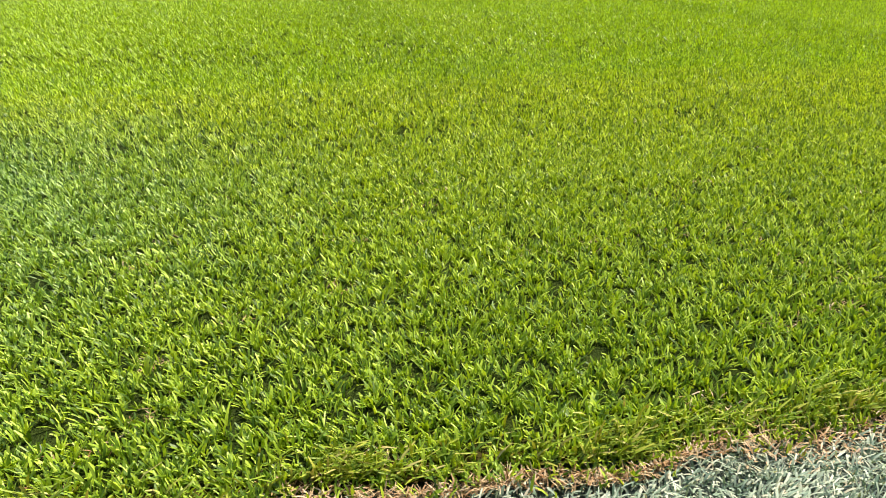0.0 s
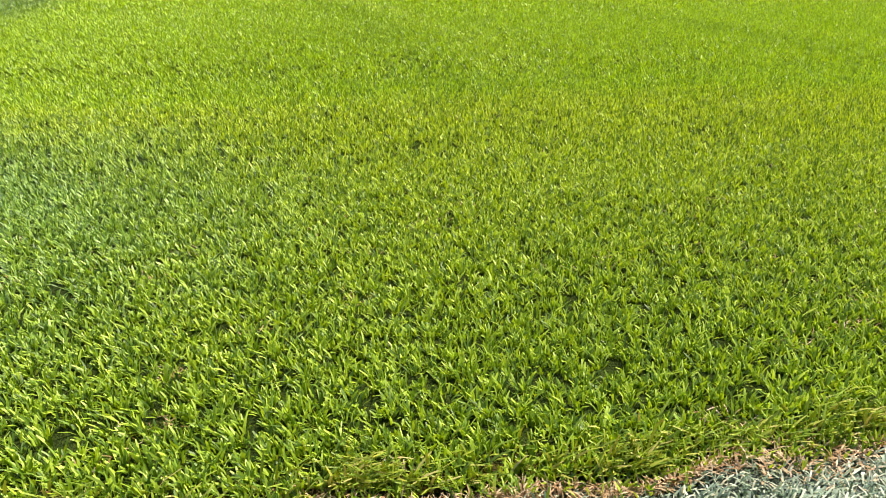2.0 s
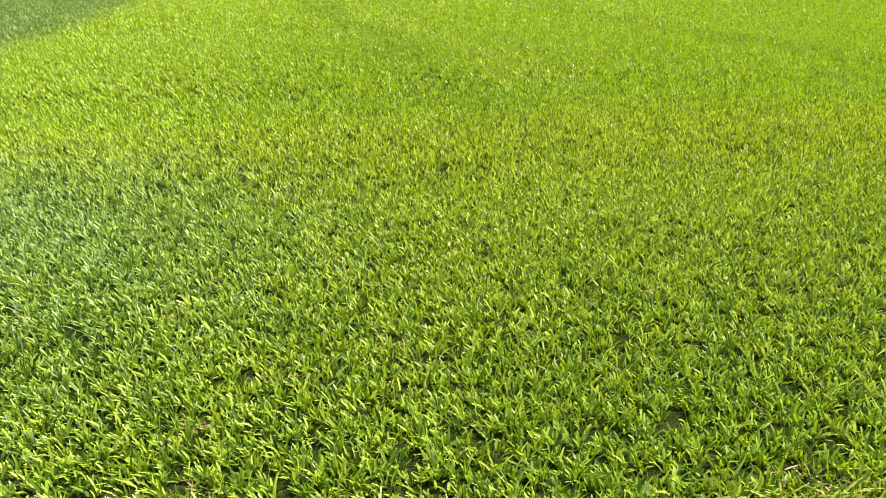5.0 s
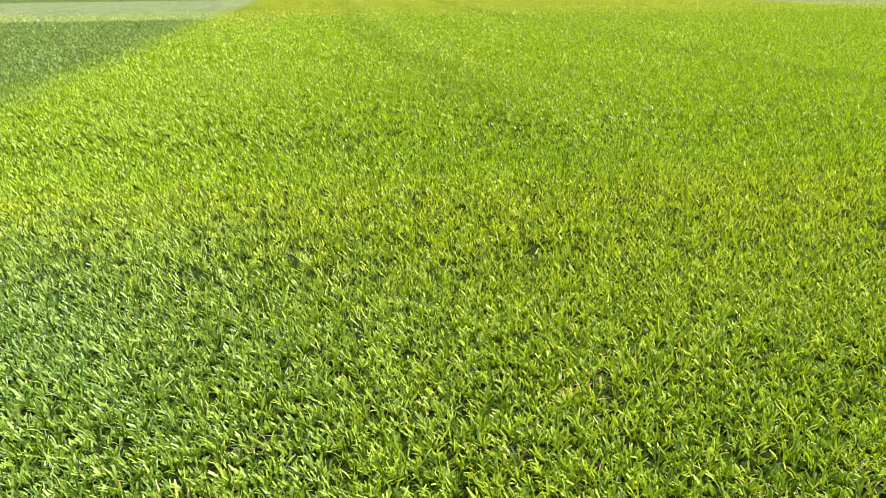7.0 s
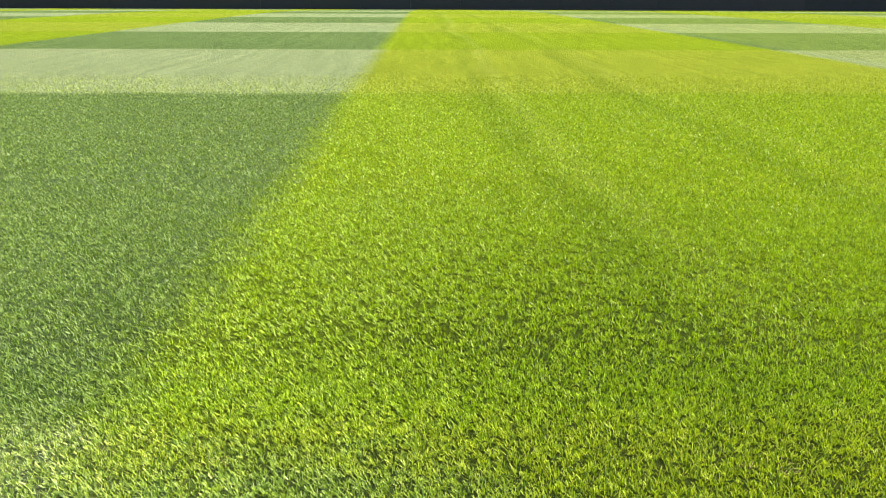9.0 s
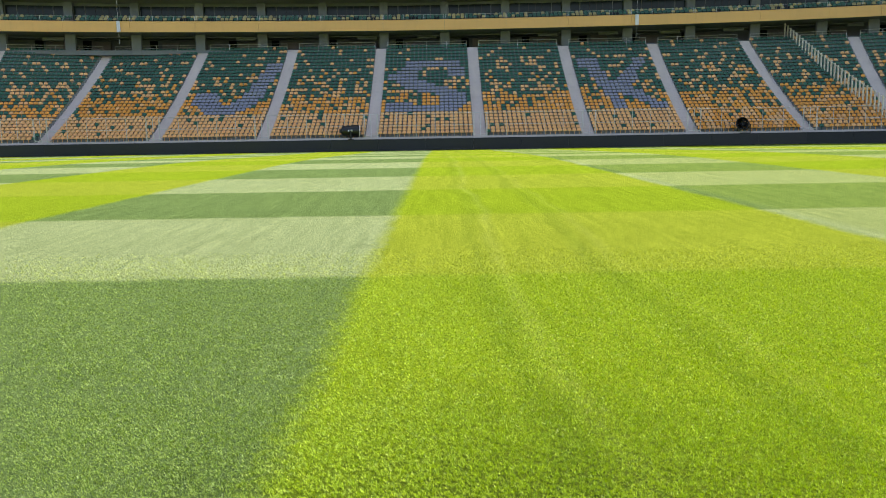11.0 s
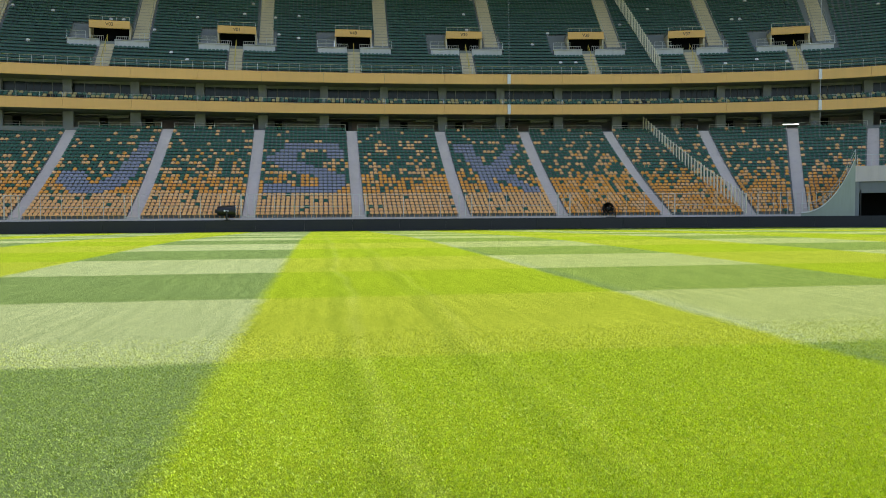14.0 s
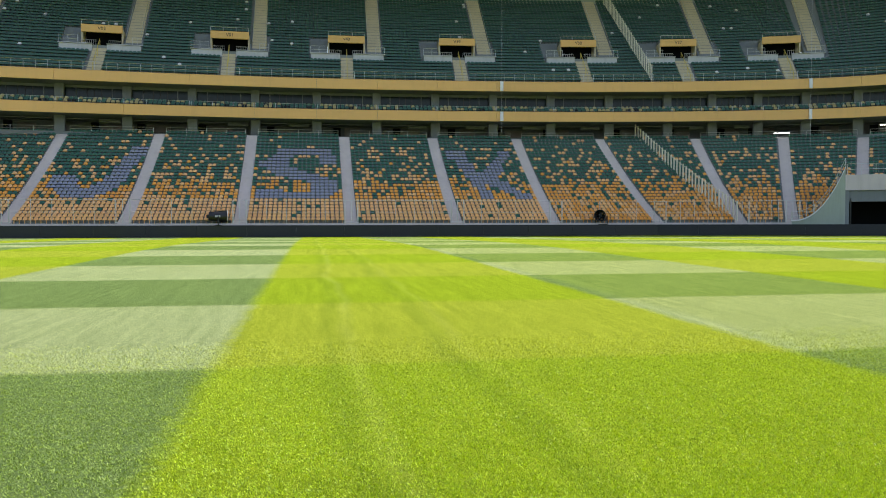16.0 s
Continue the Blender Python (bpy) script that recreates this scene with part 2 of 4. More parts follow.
M_LAMP.use_nodes = True
M_LAMP.node_tree.nodes["Principled BSDF"].inputs["Emission Color"].default_value = (1, 0.98, 0.95, 1)
M_LAMP.node_tree.nodes["Principled BSDF"].inputs["Emission Strength"].default_value = 3.0

# ---------------------------------------------------------------- mesh helpers


def part(name, bm, material, parent=None, label="", smooth=False):
    me = bpy.data.meshes.new(name)
    if smooth:
        for f in bm.faces:
            f.smooth = True
    bm.to_mesh(me)
    bm.free()
    me.materials.append(material)
    ob = new(name, me)
    if parent is not None:
        ob.parent = parent
    if label:
        ob["label"] = label
    return ob


def raw(name, verts, faces, material, parent=None, label=""):
    me = bpy.data.meshes.new(name)
    me.from_pydata(verts, [], faces)
    me.update()
    me.materials.append(material)
    ob = new(name, me)
    if parent is not None:
        ob.parent = parent
    if label:
        ob["label"] = label
    return ob


def quads(name, verts, quad, material, parent=None, label=""):
    """A mesh of quads from arrays, quickly."""
    me = bpy.data.meshes.new(name)
    verts, quad = np.asarray(verts, np.float32), np.asarray(quad, np.int32)
    k = quad.shape[1]
    me.vertices.add(len(verts))
    me.vertices.foreach_set("co", verts.ravel())
    me.loops.add(quad.size)
    me.loops.foreach_set("vertex_index", quad.ravel())
    me.polygons.add(len(quad))
    me.polygons.foreach_set("loop_start", np.arange(0, quad.size, k, dtype=np.int32))
    me.update(calc_edges=True)
    me.validate()
    me.materials.append(material)
    ob = new(name, me)
    if parent is not None:
        ob.parent = parent
    if label:
        ob["label"] = label
    return ob


def box(bm, x0, x1, y0, y1, z0, z1, m=None, bevel=0.0):
    r = bmesh.ops.create_cube(bm, size=1)
    for v in r["verts"]:
        v.co = Vector(((x0 + x1) / 2 + v.co.x * (x1 - x0), (y0 + y1) / 2 + v.co.y * (y1 - y0), (z0 + z1) / 2 + v.co.z * (z1 - z0)))
    if bevel:
        es = {e for v in r["verts"] for e in v.link_edges}
        bmesh.ops.bevel(bm, geom=list(es), offset=bevel, segments=1, affect="EDGES")
    if m is not None:
        vs = r["verts"] if not bevel else bm.verts
        bmesh.ops.transform(bm, matrix=m, verts=list(vs))
    return bm


def tube(bm, a, b, r, sides=6):
    a, b = Vector(a), Vector(b)
    d = b - a
    q = d.to_track_quat("Z", "Y").to_matrix().to_4x4()
    bmesh.ops.create_cone(bm, cap_ends=True, segments=sides, radius1=r, radius2=r, depth=d.length, matrix=Matrix.Translation((a + b) / 2) @ q)
    return bm


def base(name, x, y, z, label, category, group="", kind="", rz=0.0):
    ob = new(name)
    ob.matrix_world = pose(x, y, z, 0, 0, rz)
    return tagged(ob, label, category, group, kind)


def strip(name, curve_a, curve_b, material, parent=None, label="", close=False):
    """A band of quads between two rows of points."""
    n = len(curve_a)
    vs = [tuple(p) for p in curve_a] + [tuple(p) for p in curve_b]
    fs = [(i, i + 1, n + i + 1, n + i) for i in range(n - 1)]
    return raw(name, vs, fs, material, parent, label)


def slab(name, rows, material, parent=None, label=""):
    """A closed profile swept along: rows is a list of equal rings of points."""
    k = len(rows[0])
    vs = [tuple(p) for r in rows for p in r]
    fs = []
    for i in range(len(rows) - 1):
        for j in range(k):
            a, b = i * k + j, i * k + (j + 1) % k
            fs.append((a, b, b + k, a + k))
    fs.append(tuple(range(k))[::-1])
    fs.append(tuple((len(rows) - 1) * k + j for j in range(k)))
    return raw(name, vs, fs, material, parent, label)


# ---------------------------------------------------------------- pitch and its border
RIDGE = 0.33
PITCH_Y0 = -0.637


def crown(y):
    """Height of the pitch, which rises to a soft ridge along its middle."""
    u = np.minimum(1.0, np.abs((np.asarray(y, float) - 38.0) / 38.4))
    return RIDGE * (1 - (np.sqrt(u * u + 0.04) - 0.2) / (math.sqrt(1.04) - 0.2))


def border(x):
    """The uneven line along which the sown grass ends."""
    return PITCH_Y0 + 0.003 * np.sin(x * 9.1) + 0.005 * np.sin(x * 23.7 + 1) + 0.005 * np.sin(x * 51.0 + 2)


def build_ground():
    xs = np.concatenate([[-400, -70], np.linspace(-46, -3, 30), np.linspace(-2.8, 3.8, 90), np.linspace(4.2, 60, 36), [80, 400]])
    ys = np.concatenate([[0.0, 0.05, 0.12, 0.25, 0.4, 0.7, 1.1], np.linspace(1.6, 84.5, 60), [400]])
    X = np.repeat(xs, len(ys))
    Y = np.tile(ys, len(xs))
    Yb = np.where(Y < 3, Y + border(X) * np.clip(1 - Y / 3, 0, 1), Y)
    Z = crown(Yb) - 0.004
    ny = len(ys)
    q = [(i * ny + j, (i + 1) * ny + j, (i + 1) * ny + j + 1, i * ny + j + 1) for i in range(len(xs) - 1) for j in range(ny - 1)]
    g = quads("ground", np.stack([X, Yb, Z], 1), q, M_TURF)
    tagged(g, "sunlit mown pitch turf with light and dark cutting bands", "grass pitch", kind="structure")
    # synthetic border, a touch lower
    X2 = np.concatenate([xs, xs, xs])
    Y2 = np.concatenate([border(xs) + 0.01, np.full(len(xs), -3.0), np.full(len(xs), -400.0)])
    n = len(xs)
    q2 = [(r * n + i, (r + 1) * n + i, (r + 1) * n + i + 1, r * n + i + 1) for r in range(2) for i in range(n - 1)]
    g2 = quads("pavement", np.stack([X2, Y2, np.full(3 * n, -0.012)], 1), q2, M_FAKEBED)
    tagged(g2, "grey-green synthetic turf border beside the grass pitch", "turf border", kind="structure")


def blades(name, x, y, z, height, width, lean_x, lean_y, material, curl=0.35, bent=True, tip=0.45):
    """Leaves with mown, blunt tips; each turns its flat side along its lean. Bent ones have two pieces, the others one."""
    n = len(x)
    rng = np.random.default_rng(len(name) * 7 + n)
    lx = lean_x + rng.normal(0, curl, n)
    ly = lean_y + rng.normal(0, curl, n)
    k = 1 / np.sqrt(1 + lx * lx + ly * ly)
    a = np.arctan2(ly, lx) + np.pi / 2 + rng.normal(0, 0.7, n)
    wx, wy = np.cos(a) * width / 2, np.sin(a) * width / 2
    levels = ((0.0, 0.75, 0.0), (0.52, 1.0, 0.02), (1.0, tip, 0.14)) if bent else ((0.0, 0.9, 0.0), (1.0, tip + 0.15, 0.1))
    m = len(levels) * 2
    V = np.zeros((n, m, 3), np.float32)
    for i, (f, w, drop) in enumerate(levels):
        bend = f * (0.5 + 0.5 * f)
        for q, sg in ((0, -1), (1, 1)):
            V[:, i * 2 + q, 0] = x + sg * wx * w + lx * k * height * bend
            V[:, i * 2 + q, 1] = y + sg * wy * w + ly * k * height * bend
            V[:, i * 2 + q, 2] = z + height * k * f * (1 - drop)
    o = (np.arange(n) * m)[:, None]
    quad = np.concatenate([o + np.array([[2 * i, 2 * i + 1, 2 * i + 3, 2 * i + 2]]) for i in range(len(levels) - 1)], 0)
    return quads(name, V.reshape(-1, 3), quad, material)


def grown(x, y, rng):
    """Where the grass stands blade by blade: a strip that widens into the pitch and thins out at its sides."""
    left, right = 1.15 - 0.58 * (y + 1.1), 1.75 + 0.85 * (y + 1.5)
    edge = np.minimum(x - left, right - x) / (0.12 * (right - left))
    return rng.uniform(0, 1, len(x)) < np.clip(edge + 0.5, 0, 1)


def tufts(rng, x0, x1, y0, y1, dens, each, spread):
    """Blades gathered in small tufts: places, and the way each one leans out of its tuft."""
    n = int((x1 - x0) * (y1 - y0) * dens / each)
    tx, ty = rng.uniform(x0, x1, n), rng.uniform(y0, y1, n)
    ox, oy = rng.normal(0, spread, (n, each)), rng.normal(0, spread, (n, each))
    x, y = (tx[:, None] + ox).ravel(), (ty[:, None] + oy).ravel()
    big = np.repeat(rng.uniform(0.78, 1.2, n), each)
    sway = np.repeat(rng.normal(0, 0.22, (n, 2)), each, 0)
    return x, y, ox.ravel() / spread * 0.45 + sway[:, 0], oy.ravel() / spread * 0.45 + sway[:, 1], big


def build_grass():
    rng = np.random.default_rng(5)
    # belts of falling density, away from the border where the walk begins
    for x0, x1, y0, y1, dens, each, spread, h, w, fade, bent in (
            (0.5, 3.2, -0.67, 0.05, 165000, 6, 0.0018, 0.0097, 0.00175, 0.10, True),
            (0.1, 3.9, 0.05, 0.75, 88000, 5, 0.0023, 0.0104, 0.0020, 0.16, False),
            (-1.1, 5.2, 0.75, 2.3, 32000, 5, 0.0040, 0.0120, 0.0029, 0.35, False),
            (-4.0, 9.4, 2.3, 7.2, 8000, 4, 0.0070, 0.0135, 0.0046, 0.6, False)):
        ya, yb = (y0 - fade if y0 > 0 else y0), y1 + fade
        x, y, lx, ly, big = tufts(rng, x0, x1, ya, yb, dens, each, spread)
        n = len(x)
        keep = y > border(x) - 0.010 + rng.normal(0, 0.008, n)
        keep &= grown(x, y, rng)
        if y0 > 0:
            keep &= rng.uniform(0, 1, n) < np.clip((y - ya) / (2 * fade), 0, 1)
        keep &= rng.uniform(0, 1, n) < np.clip((yb - y) / (2 * fade if y1 < 7 else 4.5), 0, 1)
        x, y, lx, ly, big = x[keep], y[keep], lx[keep], ly[keep], big[keep]
        n = len(x)
        greyl = np.floor((x - BX) / LANE + 40) % 2          # lanes are brushed opposite ways
        pull = np.clip(1.75 - x, 0, 0.6)                    # trodden to one side beside the lane's edge
        lx = lx + np.where(greyl > 0.5, -0.45, -0.10 - 0.7 * pull)
        ly = ly + np.where(greyl > 0.5, -0.15, 0.02)
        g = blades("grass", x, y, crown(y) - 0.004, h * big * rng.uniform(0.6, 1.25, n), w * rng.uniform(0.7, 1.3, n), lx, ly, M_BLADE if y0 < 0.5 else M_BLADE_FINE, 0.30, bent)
        tagged(g, "short bright green grass blades, freshly mown, in sunlight", "grass", kind="stuff")
    # longer yellowish blades that flop over the cut edge
    n = 4200
    xd = rng.uniform(0.9, 2.6, n)
    xd = xd + 0.02 * np.sin(xd * 37)
    yd = border(xd) + np.abs(rng.normal(0.006, 0.018, n))
    d = blades("edge_grass", xd, yd, crown(yd) - 0.004, rng.uniform(0.010, 0.024, n), rng.uniform(0.0014, 0.0022, n), rng.normal(0.2, 0.8, n), -0.55, M_EDGE, 0.45)
    tagged(d, "longer yellow-green grass flopping over the turf edge", "grass", kind="stuff")
    # dry thatch: a flat mat along the border and sparse wisps in the grass
    n = 9500
    xd = rng.uniform(0.9, 2.7, n)
    wide = 0.007 + 0.005 * np.sin(xd * 13 + 1) + 0.003 * np.sin(xd * 41)
    yd = border(xd) - 0.012 + rng.normal(0.0, 1, n) * wide
    n2 = 2600
    cx, cy = rng.uniform(0.9, 2.6, 90), PITCH_Y0 + np.abs(rng.normal(0.05, 0.42, 90))
    pick = rng.integers(0, 90, n2)
    xe, ye = cx[pick] + rng.normal(0, 0.013, n2), np.maximum(cy[pick] + rng.normal(0, 0.010, n2), PITCH_Y0)
    xd, yd = np.concatenate([xd, xe]), np.concatenate([yd, ye])
    lift = np.concatenate([rng.uniform(-0.002, 0.005, n), np.full(n2, 0.003)])
    d = blades("dry_grass", xd, yd, crown(yd) - 0.006 + lift, rng.uniform(0.004, 0.010, len(xd)), rng.uniform(0.0007, 0.0013, len(xd)), 0.3, 0.0, M_DRY, 2.4)
    tagged(d, "dry straw-coloured thatch along the edge of the grass", "dry grass", kind="stuff")
    # synthetic pile: crimped fibres pressed flat
    n = 120000
    xf = rng.uniform(1.0, 2.6, n)
    yf = rng.uniform(-0.92, -0.62, n)
    keep = (yf < border(xf) - 0.018 + rng.normal(0, 0.007, n)) & (yf > -0.64 - 0.30 * np.clip((xf - 0.8) / 0.9, 0, 1))
    xf, yf = xf[keep], yf[keep]
    n = len(xf)
    way = 1.3 * np.sin(xf * 47 + 2 * np.sin(yf * 61))
    f = blades("synthetic_turf", xf, yf, rng.uniform(-0.014, -0.004, n), rng.uniform(0.004, 0.009, n), rng.uniform(0.0010, 0.0016, n), 0.7 + way, 0.5 * way, M_FAKE, 1.3, True, 0.7)
    tagged(f, "matted grey-green synthetic turf pile of the border", "synthetic turf", kind="stuff")


build_ground()
build_grass()

# ---------------------------------------------------------------- far stand: plan
ROWS, Z0, RISE = 28, 1.47, 0.4188


def row_z(r):
    """Height of a tread of the lower tier, which steepens towards its back."""
    t = r / ROWS
    return Z0 + ROWS * RISE * (0.813 * t + 0.187 * t * t)


# aisle centres of the lower tier, at its foot and at its top
FOOT = [(-61.5, 76.8), (-56.5, 79.5), (-50.4, 82.5), (-41.5, 85.0), (-29.4, 85.0), (-17.7, 85.0), (-5.9, 85.0), (5.9, 85.0), (17.65, 85.0), (29.0, 85.0), (41.6, 85.0), (50.5, 82.4), (55.3, 80.1), (61.5, 76.8), (68.5, 70.8)]
HEAD = [(-74.4, 93.2), (-65.5, 96.5), (-53.5, 100.5), (-41.5, 104.9), (-29.1, 104.9), (-17.45, 104.9), (-5.95, 104.9), (6.0, 104.9), (17.85, 104.9), (29.4, 104.4), (40.75, 102.7), (53.7, 100.4), (64.7, 96.8), (74.1, 93.3), (85.5, 84.2)]
AISLE = 0.68      # half width
FASCIA_KNOTS = [(-74.4, 89.3), (-66.5, 93.6), (-54, 97.6), (-39.5, 100.5), (-27, 102.0), (-13, 103.0), (0, 103.4), (13, 103.0), (27, 102.0), (39.5, 100.5), (54, 97.6), (66.5, 93.6), (74.4, 89.3), (83, 83.0), (91, 74.0)]


def arc_points(knots, per=6):
    """A smooth curve through knots (Catmull-Rom), with its outward normals."""
    k = [Vector(p) for p in knots]
    k = [2 * k[0] - k[1]] + k + [2 * k[-1] - k[-2]]
    out = []
    for i in range(1, len(k) - 2):
        for j in range(per):
            t = j / per
            a, b, c, d = k[i - 1], k[i], k[i + 1], k[i + 2]
            out.append(0.5 * ((2 * b) + (c - a) * t + (2 * a - 5 * b + 4 * c - d) * t * t + (3 * b - a - 3 * c + d) * t ** 3))
    out.append(k[-2])
    tang = [(out[min(i + 1, len(out) - 1)] - out[max(i - 1, 0)]).normalized() for i in range(len(out))]
    return out, [Vector((-t.y, t.x)) for t in tang]


CURVE, NORMAL = arc_points(FASCIA_KNOTS)
ARC = [0.0]
for _i in range(1, len(CURVE)):
    ARC.append(ARC[-1] + (CURVE[_i] - CURVE[_i - 1]).length)
_mid = min(range(len(CURVE)), key=lambda i: abs(CURVE[i].x))
ARC = [a - ARC[_mid] for a in ARC]


def on_curve(s, out=0.0):
    """Place and normal on the upper front curve, s metres along it from the middle, and out metres behind it."""
    i = max(0, min(len(ARC) - 2, int(np.searchsorted(ARC, s)) - 1))
    t = (s - ARC[i]) / (ARC[i + 1] - ARC[i])
    p, nn = CURVE[i].lerp(CURVE[i + 1], t), NORMAL[i].lerp(NORMAL[i + 1], t).normalized()
    return p + nn * out, nn


def ring(offs):
    """Rings of a profile of (outward, z) pairs along the front curve."""
    return [[(p.x + nn.x * o, p.y + nn.y * o, z) for o, z in offs] for p, nn in zip(CURVE, NORMAL)]


# ---------------------------------------------------------------- lower tier
def seat_mesh_data():
    """A moulded bucket seat: pan with a rolled front and a rounded backrest, faces towards -y."""
    v, f = [], []

    def prism(pts, x0, x1):
        o = len(v)
        v.extend([(x0, *p) for p in pts] + [(x1, *p) for p in pts])
        k = len(pts)
        f.extend([(o + i, o + (i + 1) % k, o + k + (i + 1) % k, o + k + i) for i in range(k)])
        f.append(tuple(o + k + i for i in range(k)))
        f.append(tuple(o + i for i in range(k))[::-1])

    prism([(-0.20, 0.36), (-0.20, 0.42), (0.17, 0.39), (0.17, 0.35)], -0.21, 0.21)
    o = len(v)
    shape = [(-0.20, 0.38), (-0.215, 0.54), (-0.16, 0.645), (-0.06, 0.68), (0.06, 0.68), (0.16, 0.645), (0.215, 0.54), (0.20, 0.38)]
    for dy in (0.14, 0.20):
        v.extend([(x, dy + (z - 0.38) * 0.22, z) for x, z in shape])
    k = len(shape)
    f.append(tuple(o + i for i in range(k)))
    f.append(tuple(o + k + i for i in range(k))[::-1])
    f.extend([(o + (i + 1) % k, o + i, o + k + i, o + k + (i + 1) % k) for i in range(k)])
    prism([(-0.02, 0.0), (-0.02, 0.36), (0.06, 0.36), (0.06, 0.0)], -0.03, 0.03)
    return v, f


SEAT_V, SEAT_F = seat_mesh_data()


def many_seats(name, places, material, parent, label, wide=1.0, tall=1.0):
    """All seats of one colour in a block, each a full shell."""
    sv = np.array(SEAT_V, np.float32) * np.array((wide, 1, tall), np.float32)
    verts, faces = [], []
    for i, (x, y, z, a) in enumerate(places):
        c, s = math.cos(a), math.sin(a)
        w = sv.copy()
        w[:, 0], w[:, 1] = sv[:, 0] * c - sv[:, 1] * s + x, sv[:, 0] * s + sv[:, 1] * c + y
        w[:, 2] = sv[:, 2] + z
        verts.append(w)
        faces.extend([tuple(k + i * len(sv) for k in f) for f in SEAT_F])
    ob = raw(name, np.concatenate(verts).tolist(), faces, material, parent, label)
    ob["kind"] = "stuff"
    return ob


LETTERS = {
    4: ["..............XXXX", "..............XXXX", ".............XXXX.", ".............XXXX.", ".............XXXX.", "............XXXX..", "............XXXX..", "............XXXX..",
        "XXXX.......XXXXX..", "XXXXX......XXXXX..", "XXXXX.....XXXXX...", "XXXXXX...XXXXXX...", ".XXXXXXXXXXXXX....", "..XXXXXXXXXXX.....", "...XXXXXXXX......."],
    6: ["...XXXXXXXXXXXXXX.", "..XXXXX.......XXXX", ".XXXXX........XXXX", "XXXXXX........XXXX", "XXXXXX............", ".XXXXXXX..........", "..XXXXXXXXX.......",
        "...XXXXXXXXXXX....", "......XXXXXXXXXX..", "...........XXXXXXX", "............XXXXXX", "............XXXXXX", "XXXXX.......XXXXXX", "XXXXXXXXXXXXXXXXX.", "XXXXXXXXXXXXXXXX.."],
    8: ["XXXXX........XXXX.", "XXXXX.......XXXX..", ".XXXX......XXXX...", ".XXXXX....XXXX....", ".XXXXX...XXXXX....", "..XXXX..XXXXX.....", "..XXXXXXXXXX......", "..XXXXXXXXX.......",
        "...XXXXXXXX.......", "...XXXXXXXXXX.....", "...XXXX.XXXXXX....", "....XXX...XXXXX...", "....XXXX...XXXXX..", "....XXXX.....XXXXX", "....XXXX......XXXX"],
}


def seat_colour(block, row, col, cols, rng):
    art = LETTERS.get(block)
    down = ROWS - 1 - row
    if art and 5 <= down <= 20:
        line = art[int((down - 5) / 16 * 15)]
        k = int((col - (2.4 if block == 4 else 1.5)) / max(1, cols - 3) * len(line))
        if 0 <= k < len(line) and line[k] == "X":
            return "blue"
    p = 0.985 if row < 4 else 0.93 if row < 7 else 0.84 if row < 10 else 0.74 if row < 12 else 0.52 if row < 15 else 0.33 if row < 18 else 0.21 if row < 24 else 0.06
    if rng.random() > p:
        return "green"
    # sky light on scattered orange seats is painted in by the paler seat colour
    if 13 <= row <= 19 and rng.random() < 0.7:
        return "peach"
    return "peach" if (row < 7 and (block < 9 or rng.random() < 0.35)) or row > 19 or rng.random() < 0.18 else "orange"


def lerp2(a, b, t):
    return (a[0] + (b[0] - a[0]) * t, a[1] + (b[1] - a[1]) * t)


def parapet_low(px):
    """Rows that the corner parapet cuts away, by the share along the last block."""
    return 0 if px < 0.35 else int(ROWS * 0.50 * ((px - 0.35) / 0.65) ** 1.6)


